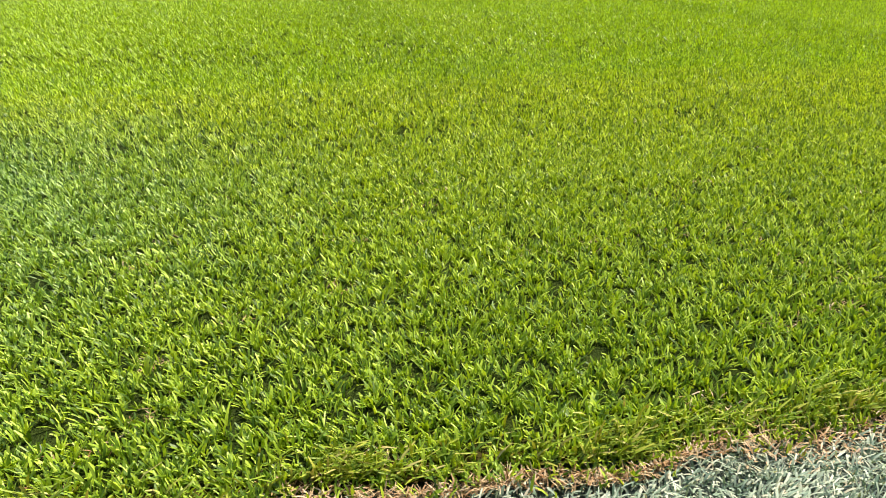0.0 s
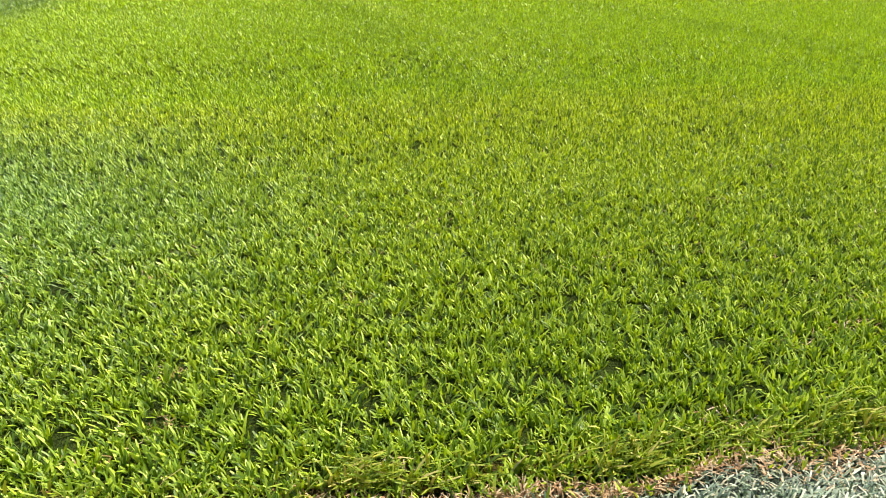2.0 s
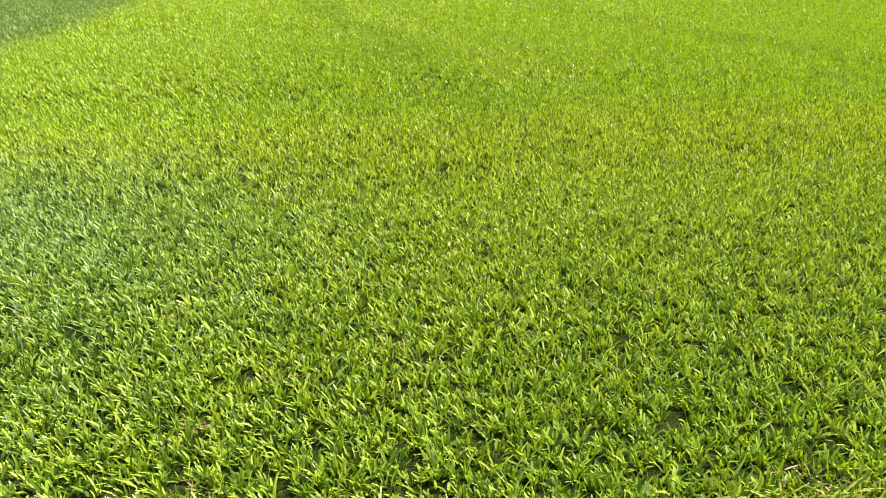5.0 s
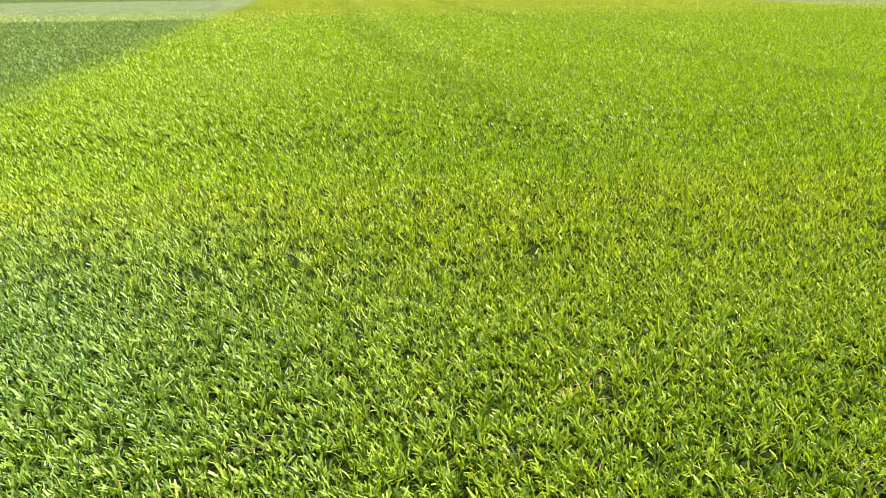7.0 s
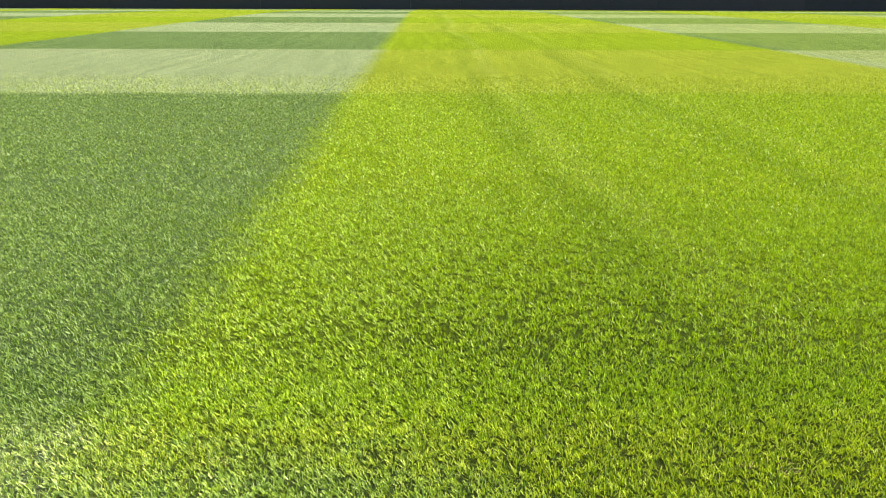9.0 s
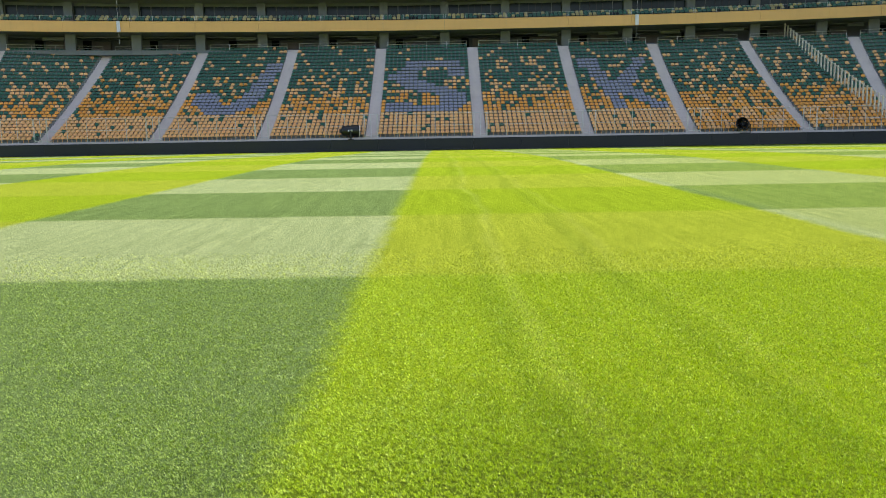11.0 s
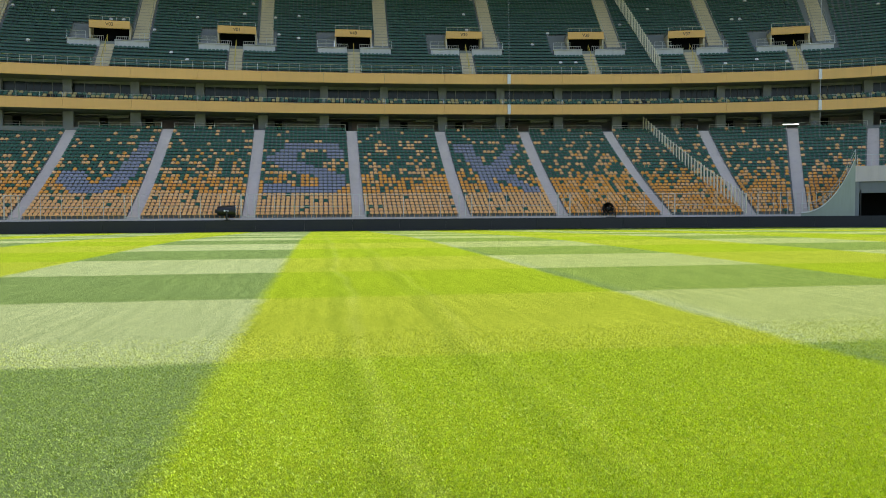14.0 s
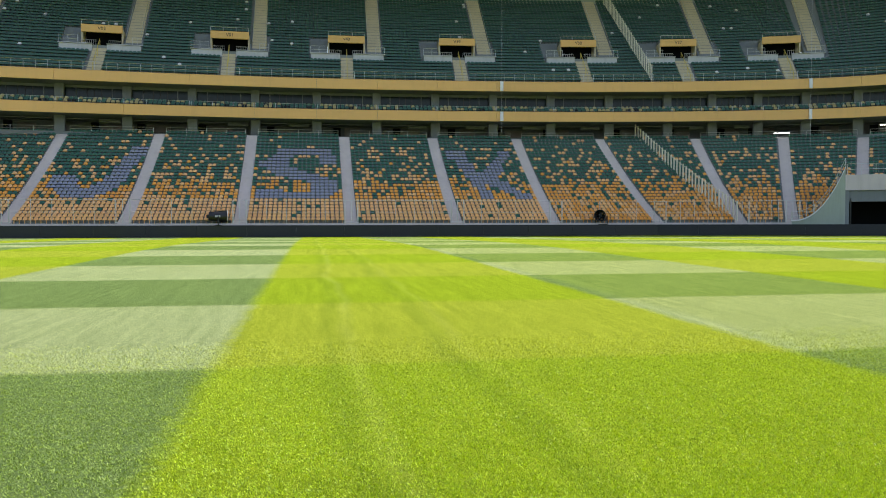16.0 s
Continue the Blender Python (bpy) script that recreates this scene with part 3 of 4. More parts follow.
def build_lower_tier():
    rng = random.Random(11)
    lone = {}
    for kind, m in (("orange", M_ORANGE), ("peach", M_PEACH), ("green", M_GREEN)):
        me = bpy.data.meshes.new("seat_" + kind)
        me.from_pydata(SEAT_V, [], SEAT_F)
        me.materials.append(m)
        lone[kind] = me
    for b in range(len(FOOT) - 1):
        last, over = b == len(FOOT) - 3, b == len(FOOT) - 2
        block = base("seating_block", *lerp2(FOOT[b], FOOT[b + 1], 0.5), 0, "stepped concrete seating block with green, orange and yellow bucket seats", "seating block", "lower tier blocks")
        origin = block.matrix_world.translation.copy()
        seats = {"blue": [], "orange": [], "green": [], "peach": []}
        for r in range(13 if over else 0, ROWS):
            t0, t1 = r / ROWS, (r + 1) / ROWS
            ends = []
            for t in (t0, t1):
                a, c = Vector(lerp2(FOOT[b], HEAD[b], t)), Vector(lerp2(FOOT[b + 1], HEAD[b + 1], t))
                d = (c - a).normalized()
                ends.append((a + d * AISLE, c - d * AISLE))
            (a0, c0), (a1, c1) = ends
            if last:
                lim = max([k / 40 for k in range(41) if parapet_low(k / 40) <= r])
                c0, c1 = a0 + (c0 - a0) * lim, a1 + (c1 - a1) * lim
            z = row_z(r)
            verts, o = [], 0
            for p in (a0, c0):
                verts.extend([(p.x, p.y, z - RISE - 0.3), (p.x, p.y, z)])
            for p in (a1, c1):
                verts.extend([(p.x, p.y, z), (p.x, p.y, z - RISE - 0.3)])
            # a0lo a0hi c0lo c0hi a1hi a1lo c1hi c1lo
            faces = [(o, o + 2, o + 3, o + 1), (o + 1, o + 3, o + 6, o + 4), (o, o + 1, o + 4, o + 5), (o + 2, o + 7, o + 6, o + 3), (o + 4, o + 6, o + 7, o + 5)]
            raw("terrace_step", [(x - origin.x, y - origin.y, zz) for x, y, zz in verts], faces, M_STEP, block)
            line = c0 - a0
            n = max(1, int((line.length - 0.10) / 0.505))
            ang = math.atan2(line.y, line.x)
            back = (a1 - a0).normalized()
            for c in range(n):
                p = a0 + line * ((c + 0.5) / n) + back * 0.50
                col = seat_colour(b, r, c, n, rng)
                if r == 0 and 2 <= b <= 11 and col != "blue":
                    s = new("stadium_seat", lone[col])
                    s.matrix_world = pose(p.x, p.y, z, 0, 0, math.degrees(ang))
                    word = {"orange": "orange", "peach": "pale yellow-orange", "green": "dark green"}[col]
                    tagged(s, word + " moulded plastic bucket seat in the front row", "seat", "front row seats")
                else:
                    seats[col].append((p.x - origin.x, p.y - origin.y, z, ang))
        for col, m, word in (("blue", M_BLUE, "slate blue seats that form a letter"), ("orange", M_ORANGE, "orange bucket seats"), ("green", M_GREEN, "dark green bucket seats"), ("peach", M_PEACH, "pale yellow bucket seats")):
            if seats[col]:
                many_seats("seating", seats[col], m, block, word)
    # aisles: two treads to each row
    for i in range(1, len(FOOT) - 1):
        low = 26 if i == len(FOOT) - 2 else 0
        aisle = base("aisle_stair", *FOOT[i], 0, "pale concrete aisle stair between seating blocks", "stair", "lower tier aisles")
        o3 = aisle.matrix_world.translation.copy()
        d = (Vector(HEAD[i]) - Vector(FOOT[i]))
        step = d / (ROWS * 2)
        side = Vector((-step.y, step.x)).normalized() * -(AISLE - 0.004)
        me = None
        for k in range(low, ROWS * 2):
            p = Vector(FOOT[i]) + step * k - o3.to_2d()
            zt = row_z(k / 2) - 0.02
            q = p + step
            vs = []
            for zz in (zt - 0.45, zt):
                vs += [(*(p - side), zz), (*(p + side), zz), (*(q + side), zz), (*(q - side), zz)]
            fs = [(0, 1, 2, 3)[::-1], (4, 5, 6, 7), (0, 1, 5, 4), (1, 2, 6, 5), (2, 3, 7, 6), (3, 0, 4, 7)]
            raw("tread", vs, fs, M_PALE, aisle)


build_lower_tier()

def back_rails():
    """Low steel rails behind the top row of every block."""
    z = Z0 + ROWS * RISE
    for i in range(len(HEAD) - 1):
        a, b = Vector(HEAD[i]), Vector(HEAD[i + 1])
        d = b - a
        rail = base("back_rail", a.x, a.y, z - 0.02, "slim galvanised rail behind the top row of seats", "rail", "back rails", rz=math.degrees(math.atan2(d.y, d.x)))
        for h in (0.30, 0.62):
            part("bar", tube(bmesh.new(), (0.8, -0.15, h), (d.length - 0.8, -0.15, h), 0.028, 5), M_METAL, rail)
        for k in range(5):
            x = 0.8 + (d.length - 1.6) * k / 4
            part("post", tube(bmesh.new(), (x, -0.15, -0.6), (x, -0.15, 0.62), 0.028, 5), M_METAL, rail)


back_rails()

# ---------------------------------------------------------------- front wall, boards, front rail
def build_front():
    pts = [Vector(p) for p in FOOT[:-2]] + [Vector((59.6, 77.8))]
    # low wall under the first row
    rings = []
    for i, p in enumerate(pts):
        d = (pts[min(i + 1, len(pts) - 1)] - pts[max(i - 1, 0)]).normalized()
        nn = Vector((-d.y, d.x))
        rings.append([(*(p - nn * 0.05), -0.05), (*(p - nn * 0.05), Z0 - 0.004), (*(p - nn * 0.35), Z0 - 0.004), (*(p - nn * 0.35), -0.05)])
    w = slab("wall_front", rings, M_PALE)
    tagged(w, "pale concrete ledge at the foot of the far stand", "wall", kind="structure")
    # boards
    line = [(-71.0, 68.5), (-61.0, 76.1), (-56.0, 78.8), (-49.9, 81.8), (-41.0, 84.3), (41.0, 84.3), (49.9, 81.8), (56.0, 78.8), (61.0, 76.1), (71.0, 68.5)]
    for (ax, ay), (bx, by) in zip(line[:-1], line[1:]):
        d = Vector((bx - ax, by - ay))
        n = max(1, round(d.length / 5.0))
        ang = math.degrees(math.atan2(d.y, d.x))
        for k in range(n):
            c = Vector((ax, ay)) + d * ((k + 0.5) / n)
            w = d.length / n
            bd = base("perimeter_board", c.x, c.y, 0, "long black perimeter board standing at the pitch edge", "perimeter board", "perimeter boards", rz=ang)
            part("panel", box(bmesh.new(), -w / 2 + 0.004, w / 2 - 0.004, -0.05, 0.05, 0.03, 1.26, bevel=0.012), M_BOARD, bd)
            for sx in (-w / 2 + 0.5, w / 2 - 0.5):
                part("foot", box(bmesh.new(), sx - 0.04, sx + 0.04, -0.1, 0.5, 0.0, 0.06), M_BLACK, bd)
    # rail along the front of the seats
    for i in range(1, len(pts) - 1):
        a, b = pts[i], pts[i + 1]
        rail = base("front_rail", a.x, a.y, Z0, "thin galvanised steel rail along the front row", "rail", "front rails", rz=math.degrees(math.atan2((b - a).y, (b - a).x)))
        L = (b - a).length
        for h in (2.48, 1.2):
            part("bar", tube(bmesh.new(), (0.75, -0.2, h), (L - 0.75, -0.2, h), 0.022), M_METAL, rail)
        n = 5
        for k in range(n + 1):
            x = 0.75 + (L - 1.5) * k / n
            part("post", tube(bmesh.new(), (x, -0.2, 0), (x, -0.2, 2.5), 0.026), M_METAL, rail)
        gate = base("aisle_gate", a.x, a.y, Z0, "galvanised steel gate at the foot of an aisle", "gate", "aisle gates", rz=math.degrees(math.atan2((b - a).y, (b - a).x)))
        for x in (-0.66, 0.0, 0.66):
            part("post", tube(bmesh.new(), (x, -0.2, 0), (x, -0.2, 2.5), 0.034), M_METAL, gate)
        for h in (0.15, 2.47):
            part("bar", tube(bmesh.new(), (-0.66, -0.2, h), (0.66, -0.2, h), 0.025), M_METAL, gate)


build_front()

# ---------------------------------------------------------------- concourse, fascias and box level
PIERS = [2.4 + 7.93 * k for k in range(-8, 7)] + [49.98 + 5.9 * k for k in range(1, 7)]      # along the front curve
LF0, LF1, UF0, UF1 = 15.08, 16.33, 19.08, 20.33


def build_levels():
    for name, z0, z1, lab in (("lower_fascia", LF0, LF1, "ochre yellow fascia band below the box balcony"), ("upper_fascia", UF0, UF1, "ochre yellow fascia band at the foot of the upper tier")):
        for s, e in zip(PIERS[:-1], PIERS[1:]):
            f = base(name, *on_curve((s + e) / 2)[0], z0, lab, "fascia", name.replace("_", " ") + " panels")
            o = f.matrix_world.translation
            rows = []
            for j in range(5):
                sj = s + 0.012 + (e - s - 0.024) * j / 4
                p0, nn = on_curve(sj)
                p1 = p0 + nn * 0.28
                rows.append([(p0.x - o.x, p0.y - o.y, 0), (p1.x - o.x, p1.y - o.y, 0), (p1.x - o.x, p1.y - o.y, z1 - z0), (p0.x - o.x, p0.y - o.y, z1 - z0)])
            slab("panel", rows, M_FASCIA, f)
            p0, nn = on_curve((s + e) / 2, -0.03)
            cop = []
            for j in range(5):
                p0, nn = on_curve(s + (e - s) * j / 4, -0.025)
                p1 = p0 + nn * 0.33
                cop.append([(p0.x - o.x, p0.y - o.y, z1 - z0 + 0.003), (p1.x - o.x, p1.y - o.y, z1 - z0 + 0.003), (p1.x - o.x, p1.y - o.y, z1 - z0 + 0.06), (p0.x - o.x, p0.y - o.y, z1 - z0 + 0.06)])
            slab("coping", cop, M_FASCIA, f)
    fl = slab("floor_box_level", ring([(0.282, LF0 + 0.05), (11, LF0 + 0.05), (11, LF0 + 0.45), (0.282, LF0 + 0.45)]), M_DARKC)
    tagged(fl, "grey concrete balcony slab of the box level", "floor slab", kind="structure")
    fl = slab("floor_upper", ring([(0.282, UF0 + 0.05), (11, UF0 + 0.05), (11, UF0 + 0.45), (0.282, UF0 + 0.45)]), M_DARKC)
    tagged(fl, "grey concrete slab under the upper tier", "floor slab", kind="structure")
    fl = slab("floor_concourse", ring([(2.6, 12.5), (11, 12.5), (11, 13.1), (2.6, 13.1)]), M_DARKC)
    tagged(fl, "grey concourse floor behind the lower tier", "floor slab", kind="structure")
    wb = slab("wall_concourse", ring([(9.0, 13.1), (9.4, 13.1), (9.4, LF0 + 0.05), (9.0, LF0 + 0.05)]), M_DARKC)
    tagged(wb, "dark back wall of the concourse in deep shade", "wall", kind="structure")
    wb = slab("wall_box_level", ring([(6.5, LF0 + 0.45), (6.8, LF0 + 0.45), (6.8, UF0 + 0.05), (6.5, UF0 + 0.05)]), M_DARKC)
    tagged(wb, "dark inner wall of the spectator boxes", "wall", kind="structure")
    # glazed front of the boxes between the piers
    for s, e in zip(PIERS[:-1], PIERS[1:]):
        pc, nn = on_curve(s, 3.4)
        rz = math.degrees(math.atan2(nn.y, nn.x)) - 90
        for z0, z1, o, wd in ((13.1, LF0 + 0.05, 3.3, 0.62), (LF0 + 0.45, UF0 + 0.05, 3.4, 0.55)):
            p, _ = on_curve(s, o)
            pier = base("pier", p.x, p.y, z0, "square grey concrete pier", "pier", "concrete piers", rz=rz)
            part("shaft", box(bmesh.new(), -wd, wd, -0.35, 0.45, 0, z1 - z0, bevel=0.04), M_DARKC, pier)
        pw, nn = on_curve((s + e) / 2, 3.9)
        hw = (e - s) / 2
        rz = math.degrees(math.atan2(nn.y, nn.x)) - 90
        win = base("box_window", pw.x, pw.y, LF0 + 0.45, "dark glazed front of a spectator box with slim mullions", "window", "box windows", rz=rz)
        hgt = UF0 + 0.05 - LF0 - 0.45
        part("sill", box(bmesh.new(), -hw, hw, -0.06, 0.1, 0, 0.5), M_DARKC, win)
        part("head", box(bmesh.new(), -hw, hw, -0.06, 0.1, hgt - 0.35, hgt), M_DARKC, win)
        xs = [hw * u for u in (-0.89, -0.54, -0.22, 0.0, 0.22, 0.54, 0.89)]
        for x in xs:
            part("mullion", box(bmesh.new(), x - 0.04, x + 0.04, -0.05, 0.08, 0.5, hgt - 0.35), M_BLACK if abs(x) < 1 else M_DARKC, win)
        for x0, x1 in zip(xs[:-1], xs[1:]):
            part("pane", box(bmesh.new(), x0 + 0.04, x1 - 0.04, 0.0, 0.02, 0.5, hgt - 0.35), M_GLASS, win)
    # doors, panels and pipes at the back of the concourse bays
    rng = random.Random(21)
    for s, e in zip(PIERS[:-1], PIERS[1:]):
        pw, nn = on_curve((s + e) / 2, 8.6)
        hw = (e - s) / 2
        bay = base("concourse_bay", pw.x, pw.y, 13.1, "dim concourse back with black block for the shade in a doorway and brown panel", "wall panelling", "concourse bays", rz=math.degrees(math.atan2(nn.y, nn.x)) - 90)
        a = rng.uniform(-0.7, 0.1) * hw
        part("panel", box(bmesh.new(), a, a + rng.uniform(0.5, 0.8) * hw, 0, 0.3, 0, rng.uniform(1.6, 1.95), bevel=0.02), M_PANEL, bay, "brown-grey wall panel")
        d = a - rng.uniform(1.1, 1.6)
        part("doorway", box(bmesh.new(), d, d + 1.0, 0.1, 0.36, 0, 1.9), M_VOID, bay, "black block for the shade in a doorway")
        part("pipe", tube(bmesh.new(), (-hw, -5.0, 1.72), (hw, -5.0, 1.72), 0.05, 6), M_DARKC, bay)
        if rng.random() < 0.6:
            part("duct", box(bmesh.new(), 0.1 * hw, 0.75 * hw, -4.2, -3.7, 1.45, 1.75, bevel=0.03), M_STEP, bay, "grey duct")
    # two short rows of seats on the balcony
    rng = random.Random(4)
    groups = {"green": [], "peach": []}
    for out, zb in ((1.25, LF0 + 1.20), (2.10, LF0 + 1.60)):
        for s in np.arange(-58, 86, 0.55):
            if rng.random() < 0.08:
                continue
            p, nn = on_curve(s, out)
            groups["peach" if rng.random() < 0.36 else "green"].append((p.x, p.y, zb, math.atan2(nn.y, nn.x) - math.pi / 2))
    for col, m, lab in (("green", M_GREEN, "row of dark green seats on the box balcony"), ("peach", M_OLDSEAT, "pale yellow seats scattered along the box balcony")):
        ob = many_seats("balcony_seats", groups[col], m, None, lab, 1.0, 1.12)
        tagged(ob, lab, "seats", kind="stuff")
    for s, e in zip(PIERS[:-1], PIERS[1:]):
        p, nn = on_curve(s, 0.55)
        q, _ = on_curve(e, 0.55)
        L = (q - p).length
        rail = base("balcony_rail", p.x, p.y, LF0 + 0.45, "slim steel rail along the box balcony", "rail", "balcony rails", rz=math.degrees(math.atan2((q - p).y, (q - p).x)))
        part("bar", tube(bmesh.new(), (0.05, 0, 1.55), (L - 0.05, 0, 1.55), 0.016, 5), M_METAL, rail)
        for k in range(4):
            x = 0.1 + (L - 0.2) * k / 3
            part("post", tube(bmesh.new(), (x, 0, 0), (x, 0, 1.55), 0.025, 5), M_METAL, rail)
    pl = slab("floor_balcony_step", ring([(0.9, LF0 + 0.453), (2.7, LF0 + 0.453), (2.7, LF0 + 1.60), (1.75, LF0 + 1.60), (1.75, LF0 + 1.20), (0.9, LF0 + 1.20)]), M_DARKC)
    tagged(pl, "concrete step that carries the balcony seats", "step", kind="structure")


build_levels()

# ---------------------------------------------------------------- upper tier
UROWS, UT, UR = 30, 0.75, 0.57
VOMS = [-58.5, -42.6, -24.9, -8.9, 6.4, 21.7, 38.6, 52.3, 65.5]


def up_z(o):
    return UF1 + 0.05 + max(0.0, o - 0.6) * UR / UT


def build_upper():
    tier = base("upper_tier", 0, 104, UF1, "steep upper tier of dark green seats", "seating tier")
    tier.matrix_world = pose(0, 0, 0)
    for r in range(UROWS):
        o0 = 0.35 + 0.25 + r * UT
        z = UF1 + 0.05 + r * UR
        prof = [(o0, z - 0.9), (o0 + UT + 0.02, z - 0.9), (o0 + UT + 0.02, z), (o0, z)]
        if not 7 <= r <= 12:
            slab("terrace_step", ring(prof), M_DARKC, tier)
            continue
        # steps stop at the sides of the entrances
        cuts = [ARC[0] + 0.01] + [v + d for v in VOMS if v > ARC[0] + 4 for d in (-2.6, 2.6)] + [ARC[-1] - 0.01]
        for a, b in zip(cuts[::2], cuts[1::2]):
            rows = []
            for k in range(9):
                p, nn = on_curve(a + (b - a) * k / 8)
                rows.append([(p.x + nn.x * o, p.y + nn.y * o, zz) for o, zz in prof])
            slab("terrace_step", rows, M_DARKC, tier)
    rng = random.Random(9)
    for r in range(UROWS):
        pl, odd = [], []
        o = 0.6 + r * UT + 0.45
        z = UF1 + 0.05 + r * UR
        s = -56.0
        while s < 84:
            s += 0.52
            skip = False
            for v in VOMS:
                u = s - v
                if r < 8 and abs(u) < 0.95:
                    skip = True
                if 6 <= r < 13 and -4.9 < u < 5.2:
                    skip = True
                if r >= 9 and 2.7 < u < 4.9:
                    skip = True
            if skip:
                continue
            p, nn = on_curve(s, o)
            (odd if rng.random() < 0.008 else pl).append((p.x, p.y, z, math.atan2(nn.y, nn.x) - math.pi / 2))
        many_seats("seating", pl, M_GREENU, tier, "", 1.2, 1.13)
        if odd:
            many_seats("seating", odd, M_WHITE, tier, "pale odd seats", 1.0, 1.13)
    o_top = 0.6 + UROWS * UT
    zt = UF1 + 0.05 + UROWS * UR
    wall = slab("wall_back", ring([(o_top, zt - 1.5), (o_top + 0.4, zt - 1.5), (o_top + 0.4, 46.0), (o_top, 46.0)]), M_WALLG)
    tagged(wall, "pale green back wall above the top row", "wall", kind="structure")
    # front rail
    for s in np.arange(-58.0, 84.0, 4.0):
        p, nn = on_curve(s, 0.12)
        q, _ = on_curve(s + 4.0, 0.12)
        rail = base("tier_rail", p.x, p.y, UF1 + 0.06, "slim steel rail at the front of the upper tier", "rail", "upper tier rails", rz=math.degrees(math.atan2((q - p).y, (q - p).x)))
        L = (q - p).length
        for h in (1.05, 0.55):
            part("bar", tube(bmesh.new(), (0, 0, h), (L, 0, h), 0.022, 5), M_METAL, rail)
        for x in (0.0, L / 3, 2 * L / 3):
            part("post", tube(bmesh.new(), (x, 0, 0), (x, 0, 1.05), 0.025, 5), M_METAL, rail)
    for i, v in enumerate(VOMS):
        p, nn = on_curve(v, 5.4)
        rz = math.degrees(math.atan2(nn.y, nn.x)) - 90
        zf = up_z(5.4) - 0.25
        vm = base("vomitory", p.x, p.y, zf, "entrance in the upper tier with ochre lintel and white parapets", "stand entrance", "upper tier entrances", rz=rz)
        part("parapet", box(bmesh.new(), -4.85, -0.9, -0.12, 0.12, 0, 0.95, bevel=0.02), M_PARAPET, vm, "grey-white painted parapet")
        part("parapet", box(bmesh.new(), 0.9, 5.1, -0.12, 0.12, 0, 0.95, bevel=0.02), M_PARAPET, vm, "grey-white painted parapet")
        part("ledge", box(bmesh.new(), -5.0, -0.9, -0.3, 0.3, 0.953, 1.03), M_PARAPET, vm)
        part("ledge", box(bmesh.new(), 0.9, 5.3, -0.3, 0.3, 0.953, 1.03), M_PARAPET, vm)
        part("landing", box(bmesh.new(), -4.8, 5.0, 0.13, 2.4, 0.0, 0.85), M_STEP, vm)
        part("lintel", box(bmesh.new(), -2.55, 2.55, 2.0, 2.3, 2.95, 3.95, bevel=0.02), M_FASCIA, vm, "ochre yellow lintel with a dark number")
        part("roof", box(bmesh.new(), -2.6, 2.6, 2.31, 5.0, 3.5, 3.9), M_DARKC, vm)
        part("side_wall", box(bmesh.new(), -2.6, -2.4, 2.31, 4.95, 0.86, 3.49), M_UPSTEP, vm, "beige side wall")
        part("side_wall", box(bmesh.new(), 2.4, 2.6, 2.31, 4.95, 0.86, 3.49), M_UPSTEP, vm, "beige side wall")
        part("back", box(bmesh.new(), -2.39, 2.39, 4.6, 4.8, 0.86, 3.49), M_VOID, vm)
        part("rail", tube(bmesh.new(), (-2.5, 2.15, 4.5), (2.5, 2.15, 4.5), 0.03, 5), M_METAL, vm)
        for x in (-2.5, -0.85, 0.85, 2.5):
            part("post", tube(bmesh.new(), (x, 2.15, 3.93), (x, 2.15, 4.5), 0.03, 5), M_METAL, vm)
        part("handrail", tube(bmesh.new(), (0.0, -5.2, -2.4), (0.0, 0.3, 1.7), 0.04, 5), M_YELLOW, vm, "yellow stair handrail")
        for k in range(4):
            u = k / 3
            part("post", tube(bmesh.new(), (0.0, -5.2 + 5.5 * u, -3.6 + 4.1 * u), (0.0, -5.2 + 5.5 * u, -2.4 + 4.1 * u), 0.035, 5), M_YELLOW, vm)
        for x0, x1 in ((-2.35, -0.75), (0.85, 2.35)):
            rl = part("rail", tube(bmesh.new(), (x0, 2.0, 1.9), (x1, 2.0, 1.9), 0.03, 5), M_METAL, vm)
            for k in range(7):
                x = x0 + (x1 - x0) * k / 6
                part("baluster", tube(bmesh.new(), (x, 2.0, 0.86), (x, 2.0, 1.9), 0.02, 4), M_METAL, vm)
        for x0, x1 in ((-4.9, -2.6), (4.0, 5.2)):
            for h in (1.5, 2.0):
                part("rail", tube(bmesh.new(), (x0, 0, h), (x1, 0, h), 0.025, 5), M_METAL, vm)
            for x in (x0, (x0 + x1) / 2, x1):
                part("post", tube(bmesh.new(), (x, 0, 1.0), (x, 0, 2.0), 0.025, 5), M_METAL, vm)
        num = {-42.6: "V03", -24.9: "V02", -8.9: "V01", 6.4: "V40", 21.7: "V39", 38.6: "V38", 52.3: "V37"}.get(v)
        if num:
            cu = bpy.data.curves.new("number", "FONT")
            cu.body, cu.size, cu.align_x, cu.align_y, cu.extrude = num, 0.62, "CENTER", "CENTER", 0.01
            tmp = new("number", cu)
            dg = bpy.context.evaluated_depsgraph_get()
            me = bpy.data.meshes.new_from_object(tmp.evaluated_get(dg))
            bpy.data.objects.remove(tmp)
            me.materials.clear()
            me.materials.append(M_INK)
            t = new("number", me)
            t.parent = vm
            t.matrix_basis = pose(0, 1.985, 3.45, 90, 0, 0)
